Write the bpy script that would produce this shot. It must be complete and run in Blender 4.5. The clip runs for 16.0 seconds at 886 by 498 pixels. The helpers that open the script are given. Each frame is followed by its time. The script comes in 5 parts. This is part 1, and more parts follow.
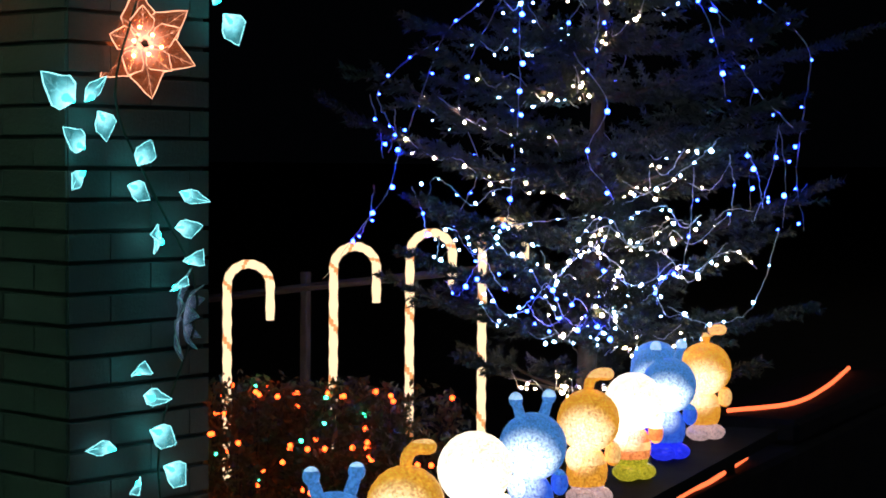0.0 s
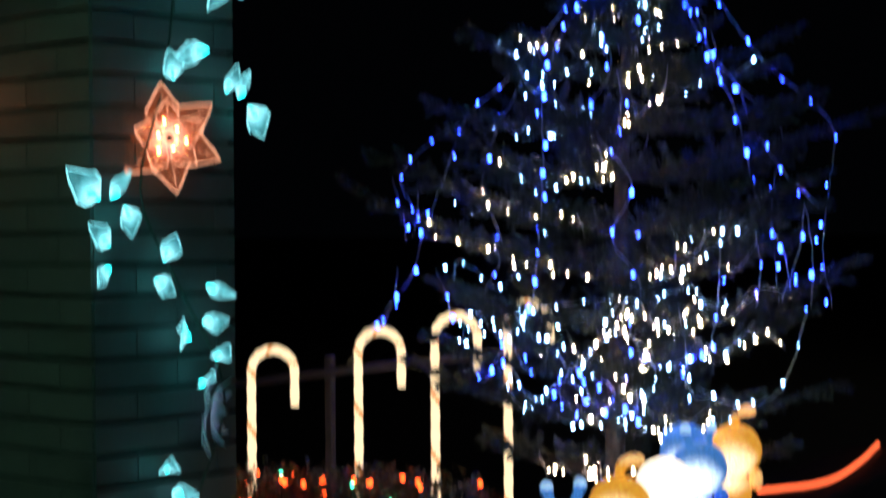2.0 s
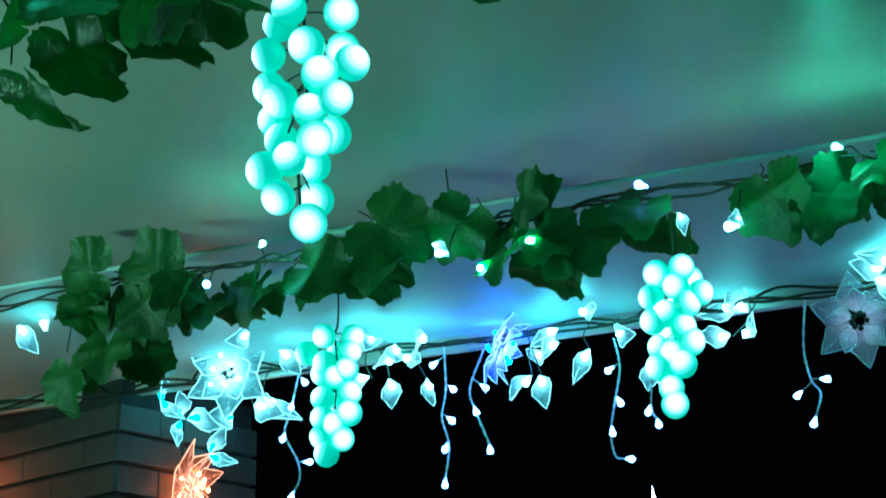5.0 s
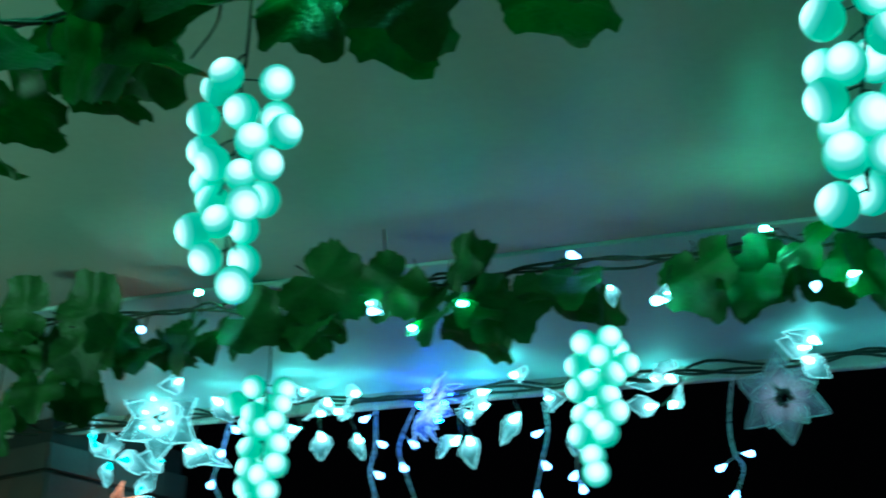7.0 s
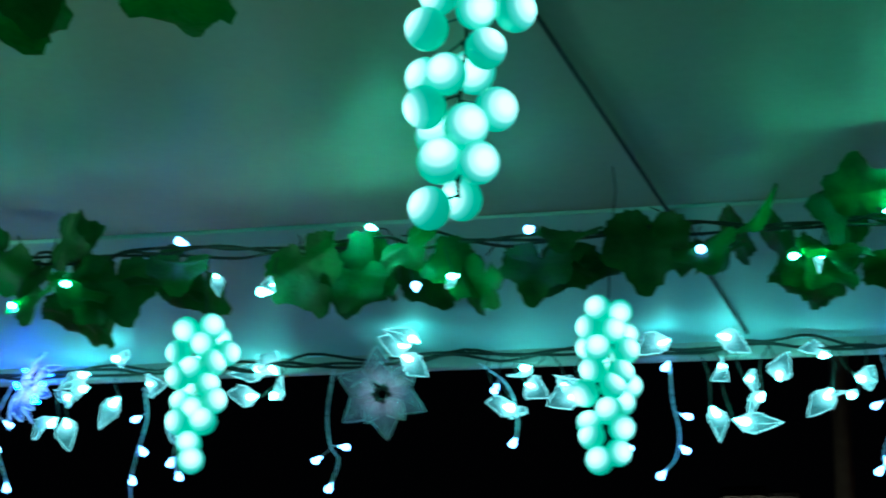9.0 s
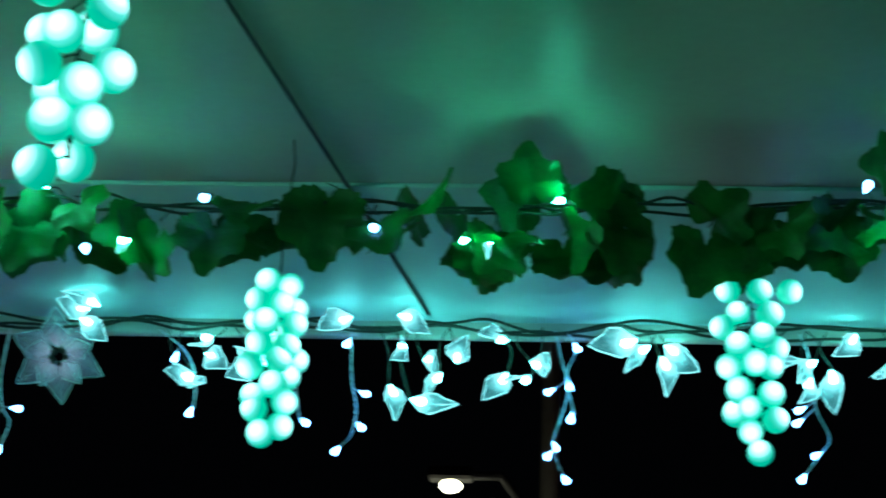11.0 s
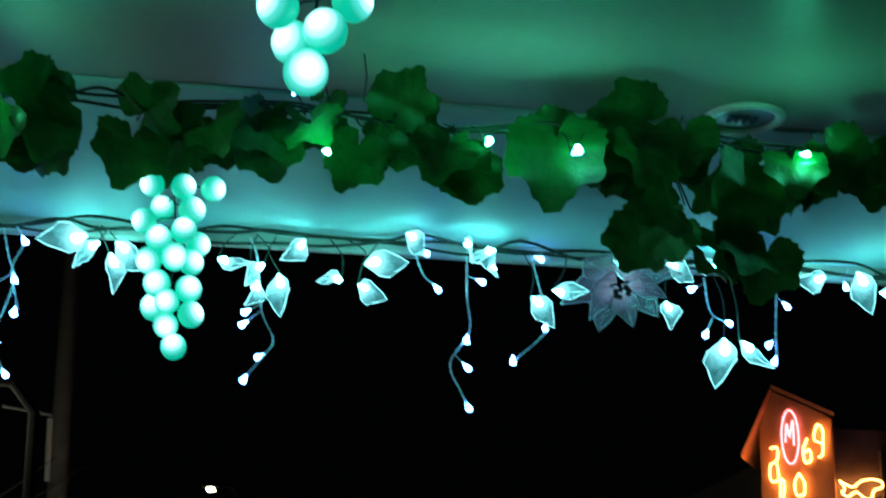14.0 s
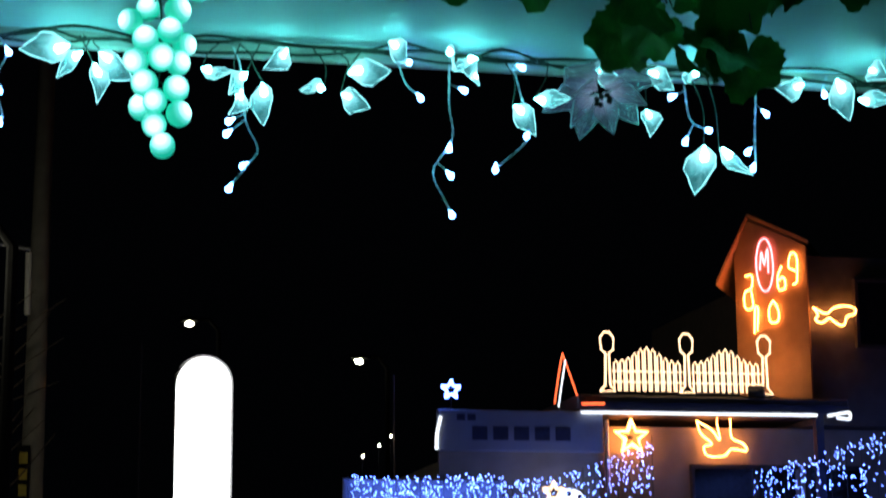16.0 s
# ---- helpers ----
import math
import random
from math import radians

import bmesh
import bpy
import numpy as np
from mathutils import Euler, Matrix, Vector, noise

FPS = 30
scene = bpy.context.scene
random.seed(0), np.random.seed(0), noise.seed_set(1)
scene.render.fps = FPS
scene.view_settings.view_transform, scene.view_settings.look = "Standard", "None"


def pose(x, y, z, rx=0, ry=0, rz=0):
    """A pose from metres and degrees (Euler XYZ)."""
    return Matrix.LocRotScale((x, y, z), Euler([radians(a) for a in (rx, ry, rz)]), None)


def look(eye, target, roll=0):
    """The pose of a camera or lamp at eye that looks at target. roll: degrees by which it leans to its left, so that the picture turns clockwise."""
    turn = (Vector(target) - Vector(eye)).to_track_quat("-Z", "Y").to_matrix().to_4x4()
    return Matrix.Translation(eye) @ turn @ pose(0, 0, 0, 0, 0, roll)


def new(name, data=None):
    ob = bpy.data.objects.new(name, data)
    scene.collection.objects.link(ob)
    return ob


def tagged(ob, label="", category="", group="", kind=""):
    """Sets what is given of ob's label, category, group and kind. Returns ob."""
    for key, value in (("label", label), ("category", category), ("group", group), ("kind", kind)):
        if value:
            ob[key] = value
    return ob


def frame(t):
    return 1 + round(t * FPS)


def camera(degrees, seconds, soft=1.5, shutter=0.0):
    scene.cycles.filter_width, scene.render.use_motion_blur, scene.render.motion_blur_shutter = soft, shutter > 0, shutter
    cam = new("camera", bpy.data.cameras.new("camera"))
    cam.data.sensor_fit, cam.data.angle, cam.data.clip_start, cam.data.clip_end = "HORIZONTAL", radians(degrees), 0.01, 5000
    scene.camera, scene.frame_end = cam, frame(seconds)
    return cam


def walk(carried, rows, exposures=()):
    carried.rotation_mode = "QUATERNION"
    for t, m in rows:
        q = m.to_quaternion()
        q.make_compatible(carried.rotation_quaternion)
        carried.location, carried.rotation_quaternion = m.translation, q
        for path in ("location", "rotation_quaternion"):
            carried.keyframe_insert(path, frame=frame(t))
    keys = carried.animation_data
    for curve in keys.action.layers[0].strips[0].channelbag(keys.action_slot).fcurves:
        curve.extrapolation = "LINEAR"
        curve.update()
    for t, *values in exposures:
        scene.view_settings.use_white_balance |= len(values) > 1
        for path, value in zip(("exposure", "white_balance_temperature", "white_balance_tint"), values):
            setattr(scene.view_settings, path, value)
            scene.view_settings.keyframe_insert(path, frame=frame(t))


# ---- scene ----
cam = camera(27.0, 16.0, soft=1.8, shutter=0.8)

PATH = [
    (0, (0.2356, 0.3118, 1.61), (-0.6256, 2.1143, 1.5128), 0.40),
    (0.5, (0.2252, 0.3338, 1.6118), (-0.6428, 2.1333, 1.5206), 0.00),
    (1, (0.2128, 0.3463, 1.6173), (-0.6589, 2.1438, 1.5222), -0.40),
    (1.5, (0.203, 0.3462, 1.6285), (-0.6723, 2.1418, 1.5297), -0.50),
    (2, (0.2003, 0.338, 1.6471), (-0.6803, 2.1337, 1.629), -0.46),
    (2.5, (0.2021, 0.3334, 1.6553), (-0.682, 2.1187, 1.8306), -0.26),
    (3, (0.1999, 0.338, 1.6606), (-0.6759, 2.1003, 2.0173), -0.88),
    (3.5, (0.1941, 0.3424, 1.689), (-0.6713, 2.0802, 2.1698), -0.88),
    (4, (0.1945, 0.3472, 1.7143), (-0.6652, 2.065, 2.2713), -0.78),
    (4.5, (0.201, 0.3437, 1.7235), (-0.6568, 2.0489, 2.3205), -0.54),
    (4.7, (0.205, 0.342, 1.7287), (-0.6528, 2.0435, 2.3361), -0.50),
    (6.8, (0.251, 0.312, 1.731), (-0.577, 2.004, 2.404), 1.6),
    (7, (0.248, 0.31, 1.731), (-0.552, 2.015, 2.405), 2.1),
    (7.5, (0.253, 0.299, 1.729), (-0.449, 2.043, 2.41), 1.6),
    (8, (0.267, 0.293, 1.725), (-0.339, 2.073, 2.408), 1.7),
    (8.5, (0.27, 0.294, 1.724), (-0.236, 2.106, 2.405), 1.7),
    (9, (0.267, 0.294, 1.723), (-0.142, 2.131, 2.4), 1.4),
    (11.5, (0.363, 0.321, 1.728), (0.319, 2.21, 2.383), 1.8),
    (12, (0.382, 0.33, 1.729), (0.427, 2.22, 2.379), 1.5),
    (12.5, (0.408, 0.329, 1.724), (0.549, 2.217, 2.369), 1.3),
    (13, (0.446, 0.326, 1.721), (0.678, 2.21, 2.351), 1.1),
    (13.5, (0.482, 0.315, 1.715), (0.8, 2.194, 2.322), 0.7),
    (14, (0.489, 0.31, 1.704), (0.868, 2.187, 2.282), 0.1),
    (14.5, (0.486, 0.31, 1.69), (0.883, 2.194, 2.232), -0.1),
    (15, (0.478, 0.308, 1.677), (0.882, 2.202, 2.176), -0.3),
    (15.5, (0.474, 0.301, 1.663), (0.882, 2.206, 2.115), -0.4),
    (16, (0.472, 0.294, 1.648), (0.885, 2.208, 2.053), -0.5),
]
walk(
    cam,
    [(t, look(eye, target, roll)) for t, eye, target, roll in PATH],
    [(0.0, 0.0, 6250, 10), (2.5, 0.05, 6100, 9), (3.3, 0.3, 5650, 8), (4.4, 0.32, 5550, 7), (5.5, 0.15, 5800, 7), (7.0, -0.2, 6000, 2), (9.0, -0.22, 5950, 1), (11.5, 0.08, 6200, 2), (13.0, 0.08, 6200, 4), (16.0, -0.03, 6250, 9)],
)

# ---- world and light ----
world = bpy.data.worlds.new("night")
scene.world = world
world.use_nodes = True
bg = world.node_tree.nodes["Background"]
bg.inputs[0].default_value = (0.35, 0.42, 0.6, 1)
bg.inputs[1].default_value = 0.0012
scene.view_settings.exposure = 0.0


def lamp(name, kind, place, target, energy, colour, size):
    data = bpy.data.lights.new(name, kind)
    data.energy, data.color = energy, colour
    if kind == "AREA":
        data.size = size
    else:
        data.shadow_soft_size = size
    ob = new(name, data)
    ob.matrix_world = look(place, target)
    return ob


# unseen fill lamp, added to lift the dim left of the ceiling
lamp("ceiling_fill", "AREA", (-2.5, 1.4, 2.25), (-2.4, 1.4, 2.7), 46.0, (0.36, 0.95, 0.64), 0.3)


# ---- materials ----
def nodes_of(name):
    m = bpy.data.materials.new(name)
    m.use_nodes = True
    nt = m.node_tree
    nt.nodes.clear()
    out = nt.nodes.new("ShaderNodeOutputMaterial")
    return m, nt, out


def surface(name, c1, c2, rough=0.6, metal=0.0, scale=20.0, bump=0.2, fine=120.0, rand=0.0, spec=0.5, sheet=0.0):
    """Paint, stone, plastic or leaf: two tones at two scales, fine relief."""
    m, nt, out = nodes_of(name)
    n, l = nt.nodes, nt.links
    b = n.new("ShaderNodeBsdfPrincipled")
    co = n.new("ShaderNodeTexCoord")
    big, small = n.new("ShaderNodeTexNoise"), n.new("ShaderNodeTexNoise")
    big.inputs["Scale"].default_value, small.inputs["Scale"].default_value = scale, fine
    big.inputs["Detail"].default_value, small.inputs["Detail"].default_value = 5, 3
    l.new(co.outputs["Object"], big.inputs["Vector"])
    l.new(co.outputs["Object"], small.inputs["Vector"])
    add = n.new("ShaderNodeMath")
    add.operation = "MULTIPLY_ADD"
    add.inputs[1].default_value = 0.35
    l.new(small.outputs["Fac"], add.inputs[0])
    l.new(big.outputs["Fac"], add.inputs[2])
    fac = add.outputs[0]
    if rand:
        info = n.new("ShaderNodeObjectInfo")
        mix = n.new("ShaderNodeMath")
        mix.operation = "MULTIPLY_ADD"
        mix.inputs[1].default_value = rand
        l.new(info.outputs["Random"], mix.inputs[0])
        l.new(fac, mix.inputs[2])
        fac = mix.outputs[0]
    ramp = n.new("ShaderNodeValToRGB")
    ramp.color_ramp.elements[0].position, ramp.color_ramp.elements[1].position = 0.42, 0.95 + rand * 0.6 if rand < 0.1 else 1.0
    ramp.color_ramp.elements[0].color, ramp.color_ramp.elements[1].color = (*c1, 1), (*c2, 1)
    l.new(fac, ramp.inputs[0])
    l.new(ramp.outputs[0], b.inputs["Base Color"])
    b.inputs["Roughness"].default_value, b.inputs["Metallic"].default_value = rough, metal
    b.inputs["Specular IOR Level"].default_value = spec
    if bump:
        bp = n.new("ShaderNodeBump")
        bp.inputs["Strength"].default_value, bp.inputs["Distance"].default_value = bump, 0.004
        l.new(small.outputs["Fac"], bp.inputs["Height"])
        l.new(bp.outputs[0], b.inputs["Normal"])
    shader = b.outputs[0]
    if sheet:
        tr, mx = n.new("ShaderNodeBsdfTranslucent"), n.new("ShaderNodeMixShader")
        l.new(ramp.outputs[0], tr.inputs[0])
        mx.inputs[0].default_value = sheet
        l.new(shader, mx.inputs[1])
        l.new(tr.outputs[0], mx.inputs[2])
        shader = mx.outputs[0]
    l.new(shader, out.inputs[0])
    return m


def glow(name, colour, strength):
    """A thing that gives off light, whole."""
    m, nt, out = nodes_of(name)
    e = nt.nodes.new("ShaderNodeEmission")
    e.inputs[0].default_value, e.inputs[1].default_value = (*colour, 1), strength
    nt.links.new(e.outputs[0], out.inputs[0])
    return m


def acrylic(name, colour, strength, clear, rough=0.25, tone=(0.7, 0.8, 0.85)):
    """Clear or frosted plastic: partly see-through, glossy, ribbed relief, diode light painted as emission."""
    m, nt, out = nodes_of(name)
    n, l = nt.nodes, nt.links
    b = n.new("ShaderNodeBsdfPrincipled")
    b.inputs["Base Color"].default_value = (*tone, 1)
    b.inputs["Roughness"].default_value = rough
    wave, co = n.new("ShaderNodeTexNoise"), n.new("ShaderNodeTexCoord")
    wave.inputs["Scale"].default_value, wave.inputs["Detail"].default_value = 70, 3
    l.new(co.outputs["Object"], wave.inputs["Vector"])
    mul = n.new("ShaderNodeMath")
    mul.operation = "MULTIPLY"
    mul.inputs[1].default_value = strength * 2
    l.new(wave.outputs["Fac"], mul.inputs[0])
    # painted glow fades along the plastic, away from the diode at its root
    far, fade, both = n.new("ShaderNodeVectorMath"), n.new("ShaderNodeMapRange"), n.new("ShaderNodeMath")
    far.operation, both.operation = "LENGTH", "MULTIPLY"
    l.new(co.outputs["Object"], far.inputs[0])
    fade.interpolation_type = "SMOOTHSTEP"
    fade.inputs[1].default_value, fade.inputs[2].default_value, fade.inputs[3].default_value, fade.inputs[4].default_value = 0.004, 0.05, 1.0, 0.0
    l.new(far.outputs["Value"], fade.inputs[0])
    # whiter and stronger near the diode
    tint, rise = n.new("ShaderNodeMix"), n.new("ShaderNodeMapRange")
    tint.data_type = "RGBA"
    tint.inputs["A"].default_value, tint.inputs["B"].default_value = (*colour, 1), (*[0.25 + 0.75 * c for c in colour], 1)
    l.new(fade.outputs[0], tint.inputs["Factor"])
    l.new(tint.outputs["Result"], b.inputs["Emission Color"])
    rise.inputs[3].default_value, rise.inputs[4].default_value = 0.8, 5.0
    l.new(fade.outputs[0], rise.inputs[0])
    l.new(mul.outputs[0], both.inputs[0])
    l.new(rise.outputs[0], both.inputs[1])
    l.new(both.outputs[0], b.inputs["Emission Strength"])
    bp = n.new("ShaderNodeBump")
    bp.inputs["Strength"].default_value, bp.inputs["Distance"].default_value = 0.3, 0.002
    l.new(wave.outputs["Fac"], bp.inputs["Height"])
    l.new(bp.outputs[0], b.inputs["Normal"])
    t, mx = n.new("ShaderNodeBsdfTransparent"), n.new("ShaderNodeMixShader")
    mx.inputs[0].default_value = clear
    l.new(b.outputs[0], mx.inputs[1])
    l.new(t.outputs[0], mx.inputs[2])
    l.new(mx.outputs[0], out.inputs[0])
    return m


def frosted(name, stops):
    """A frosted ball: glow of an unmodelled diode painted in, brightest at one side."""
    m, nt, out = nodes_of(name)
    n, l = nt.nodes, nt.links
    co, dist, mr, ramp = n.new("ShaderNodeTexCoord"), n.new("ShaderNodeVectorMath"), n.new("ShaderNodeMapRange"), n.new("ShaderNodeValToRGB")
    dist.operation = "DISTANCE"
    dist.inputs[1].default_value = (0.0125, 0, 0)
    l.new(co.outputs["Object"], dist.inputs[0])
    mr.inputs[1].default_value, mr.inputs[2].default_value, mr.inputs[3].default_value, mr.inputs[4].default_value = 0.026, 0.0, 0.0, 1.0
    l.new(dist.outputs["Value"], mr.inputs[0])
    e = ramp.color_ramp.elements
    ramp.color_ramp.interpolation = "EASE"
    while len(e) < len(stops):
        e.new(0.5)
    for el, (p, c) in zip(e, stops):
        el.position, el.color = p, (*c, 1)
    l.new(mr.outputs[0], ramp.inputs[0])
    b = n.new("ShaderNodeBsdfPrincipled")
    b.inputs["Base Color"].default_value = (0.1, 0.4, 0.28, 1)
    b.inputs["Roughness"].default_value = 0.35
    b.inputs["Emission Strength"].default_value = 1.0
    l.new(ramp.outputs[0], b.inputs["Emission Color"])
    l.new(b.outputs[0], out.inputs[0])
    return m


def tile_material(name, c1, c2, rough):
    return surface(name, c1, c2, rough, scale=9, fine=160, bump=0.35, rand=0.45)


M = dict(
    ceiling=surface("ceiling_paint", (0.4, 0.385, 0.335), (0.5, 0.48, 0.42), 0.42, scale=2.2, fine=60, bump=0.03, spec=0.32),
    # white board; the lamps' teal light is mixed into its colour
    soffit=surface("soffit_teal_tint", (0.46, 0.6, 0.62), (0.56, 0.7, 0.72), 0.52, scale=3, fine=70, bump=0.04, spec=0.35),
    joint=surface("joint_black", (0.015, 0.015, 0.015), (0.03, 0.03, 0.03), 0.7),
    tile=tile_material("pillar_tile", (0.042, 0.037, 0.037), (0.07, 0.062, 0.062), 0.6),
    mortar=surface("mortar", (0.02, 0.02, 0.02), (0.045, 0.04, 0.04), 0.9),
    wall=surface("house_wall", (0.42, 0.38, 0.33), (0.52, 0.47, 0.41), 0.8, scale=4),
    paving=surface("paving", (0.02, 0.02, 0.02), (0.045, 0.043, 0.042), 0.85, scale=5, spec=0.2),
    vine=surface("vine_leaf_green", (0.01, 0.055, 0.007), (0.033, 0.16, 0.024), 0.42, scale=30, fine=200, bump=0.5, rand=0.25, sheet=0.5),
    stem=surface("stem_dark_green", (0.006, 0.014, 0.008), (0.02, 0.035, 0.02), 0.6),
    wire=surface("clear_wire", (0.6, 0.62, 0.7), (0.75, 0.77, 0.85), 0.3),
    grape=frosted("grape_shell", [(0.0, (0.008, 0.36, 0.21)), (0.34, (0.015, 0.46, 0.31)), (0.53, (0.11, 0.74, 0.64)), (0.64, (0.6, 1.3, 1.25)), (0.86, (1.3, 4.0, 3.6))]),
    leaf=acrylic("leaf_acrylic", (0.12, 0.6, 0.66), 0.5, 0.4, 0.25, (0.08, 0.16, 0.17)),
    leaf_rim=glow("leaf_edge_lit", (0.3, 0.9, 0.95), 2.3),
    leaf_led=glow("leaf_diode", (0.13, 0.8, 0.72), 46.0),
    vine_led=glow("vine_diode", (0.1, 0.95, 0.52), 320.0),
    pillar_led=glow("pillar_diode", (0.03, 0.8, 0.8), 9.0),
    orange=acrylic("petal_acrylic_orange", (1.0, 0.2, 0.05), 0.3, 0.6, 0.25, (0.14, 0.05, 0.04)),
    orange_rim=glow("petal_edge_lit_orange", (1.0, 0.42, 0.24), 2.2),
    orange_led=glow("orange_diode", (1.0, 0.17, 0.03), 100.0),
    # unlit petals: a faint blue emission stands for light from nearby lamps
    clear=acrylic("petal_acrylic_clear", (0.3, 0.45, 0.8), 0.07, 0.55, 0.25, (0.35, 0.4, 0.45)),
    clear_rim=surface("petal_edge_clear", (0.5, 0.55, 0.6), (0.7, 0.75, 0.8), 0.25),
    blue=acrylic("petal_acrylic_blue", (0.02, 0.14, 1.0), 0.9, 0.4, 0.25, (0.05, 0.08, 0.2)),
    blue_rim=glow("petal_edge_lit_blue", (0.2, 0.5, 1.0), 2.0),
    blue_led=glow("blue_diode", (0.012, 0.1, 1.0), 230.0),
    ice_led=glow("cold_white_diode", (0.14, 0.4, 1.0), 22.0),
    tree_blue=glow("tree_blue_diode", (0.012, 0.03, 1.0), 110.0),
    tree_warm=glow("tree_warm_diode", (1.0, 0.7, 0.36), 75.0),
    tree_cold=glow("tree_cold_diode", (0.25, 0.55, 1.0), 46.0),
    hedge_green=glow("hedge_green_diode", (0.05, 0.9, 0.42), 12.0),
    hedge_red=glow("hedge_amber_diode", (1.0, 0.06, 0.008), 11.0),
    star=glow("star_lamp", (0.85, 0.88, 1.0), 4.0),
    needle=surface("fir_needles", (0.04, 0.058, 0.037), (0.09, 0.105, 0.07), 0.6, scale=12, bump=0, rand=0),
    bark=surface("bark", (0.05, 0.04, 0.03), (0.12, 0.09, 0.07), 0.9, scale=30, bump=0.6),
    hedge=surface("hedge_leaves", (0.08, 0.085, 0.035), (0.17, 0.16, 0.07), 0.6, scale=8, bump=0),
    plank=surface("ledge_plank", (0.008, 0.008, 0.009), (0.018, 0.018, 0.02), 0.9, scale=10, spec=0.1),
    timber=surface("timber_cladding", (0.34, 0.17, 0.08), (0.5, 0.27, 0.13), 0.6, scale=4),
    rail=surface("dark_rail", (0.05, 0.045, 0.045), (0.09, 0.08, 0.08), 0.6),
    cane=glow("cane_lit_white", (1.0, 0.72, 0.4), 1.5),
    cane_red=glow("cane_lit_stripe", (1.0, 0.4, 0.13), 1.0),
    rope_red=glow("rope_light_red", (1.0, 0.13, 0.04), 2.4),
    rope_warm=glow("rope_light_warm", (1.0, 0.3, 0.06), 22.0),
    rope_cream=glow("rope_light_cream", (1.0, 0.66, 0.36), 2.6),
    rope_pink=glow("rope_light_pink", (1.0, 0.2, 0.22), 6.0),
    rope_white=glow("rope_light_white", (0.9, 0.95, 1.0), 1.7),
    net_blue=glow("net_blue_diode", (0.12, 0.22, 1.0), 14.0),
    pylon=glow("pylon_face", (1.0, 0.97, 0.92), 2.2),
    street=glow("street_lamp_glass", (1.0, 0.92, 0.62), 12.0),
    concrete=surface("concrete", (0.24, 0.23, 0.21), (0.36, 0.34, 0.31), 0.85, scale=6),
    metal=surface("grey_metal", (0.2, 0.2, 0.21), (0.3, 0.3, 0.31), 0.4, metal=0.6),
    clad=surface("shop_cladding", (0.3, 0.26, 0.22), (0.4, 0.35, 0.3), 0.75, scale=4),
    roof=surface("shop_roof", (0.1, 0.09, 0.08), (0.17, 0.15, 0.13), 0.55, scale=6),
    board=surface("sign_board", (0.3, 0.32, 0.4), (0.38, 0.4, 0.48), 0.5, scale=3),
    ink=surface("sign_ink", (0.03, 0.035, 0.08), (0.05, 0.06, 0.12), 0.6),
    yellow=surface("yellow_ink", (0.5, 0.4, 0.04), (0.6, 0.48, 0.06), 0.6),
    white=surface("white_plastic", (0.7, 0.7, 0.7), (0.8, 0.8, 0.8), 0.4),
    dark_glass=surface("dark_glass", (0.01, 0.012, 0.015), (0.02, 0.022, 0.028), 0.08),
)


# ---- helpers for meshes ----
def mesh_of(name, bm, mats, smooth=False):
    me = bpy.data.meshes.new(name)
    bm.to_mesh(me)
    bm.free()
    for m in mats if isinstance(mats, (list, tuple)) else [mats]:
        me.materials.append(m)
    if smooth:
        me.polygons.foreach_set("use_smooth", [True] * len(me.polygons))
    return me


def raw_mesh(name, verts, faces, mat, smooth=False):
    me = bpy.data.meshes.new(name)
    me.from_pydata([tuple(v) for v in verts], [], [tuple(f) for f in faces])
    me.materials.append(mat)
    if smooth:
        me.polygons.foreach_set("use_smooth", [True] * len(me.polygons))
    me.update()
    return me


def put(name, me, parent=None, m=None, label=""):
    ob = new(name, me)
    ob.parent = parent
    if m is not None:
        ob.matrix_basis = m
    if label:
        tagged(ob, label)
    return ob


def part(name, bm, mat, parent, label="", smooth=False, m=None):
    return put(name, mesh_of(name, bm, mat, smooth), parent, m, label)


def thing(name, label, category, m=None, group="", kind=""):
    ob = new(name)
    ob.empty_display_size = 0.05
    if m is not None:
        ob.matrix_basis = m
    return tagged(ob, label, category, group, kind)


def box(bm, x0, x1, y0, y1, z0, z1, bevel=0.0):
    r = bmesh.ops.create_cube(bm, size=1, matrix=Matrix.Translation(((x0 + x1) / 2, (y0 + y1) / 2, (z0 + z1) / 2)) @ Matrix.Diagonal((x1 - x0, y1 - y0, z1 - z0, 1)))
    if bevel:
        edges = list({e for v in r["verts"] for e in v.link_edges})
        bmesh.ops.bevel(bm, geom=edges, offset=bevel, segments=1, affect="EDGES")
    return bm


def boxed(*a, bevel=0.0):
    return box(bmesh.new(), *a, bevel=bevel)


def tube(bm, pts, r, sides=6, taper=None, mat=0):
    """A round tube along a line of points."""
    pts = [Vector(p) for p in pts]
    rings = []
    up = Vector((0.13, 0.21, 0.97)).normalized()
    for i, p in enumerate(pts):
        d = (pts[min(i + 1, len(pts) - 1)] - pts[max(i - 1, 0)]).normalized()
        a = d.cross(up)
        if a.length < 0.05:
            a = d.cross(Vector((1, 0, 0)))
        a.normalize()
        b = d.cross(a)
        rr = r if taper is None else r + (taper - r) * i / (len(pts) - 1)
        rings.append([bm.verts.new(p + rr * (math.cos(q) * a + math.sin(q) * b)) for q in [2 * math.pi * k / sides for k in range(sides)]])
    for u, v in zip(rings, rings[1:]):
        for k in range(sides):
            f = bm.faces.new((u[k], u[(k + 1) % sides], v[(k + 1) % sides], v[k]))
            f.material_index = mat
    for ring in (rings[0], rings[-1]):
        bm.faces.new(ring).material_index = mat
    return bm


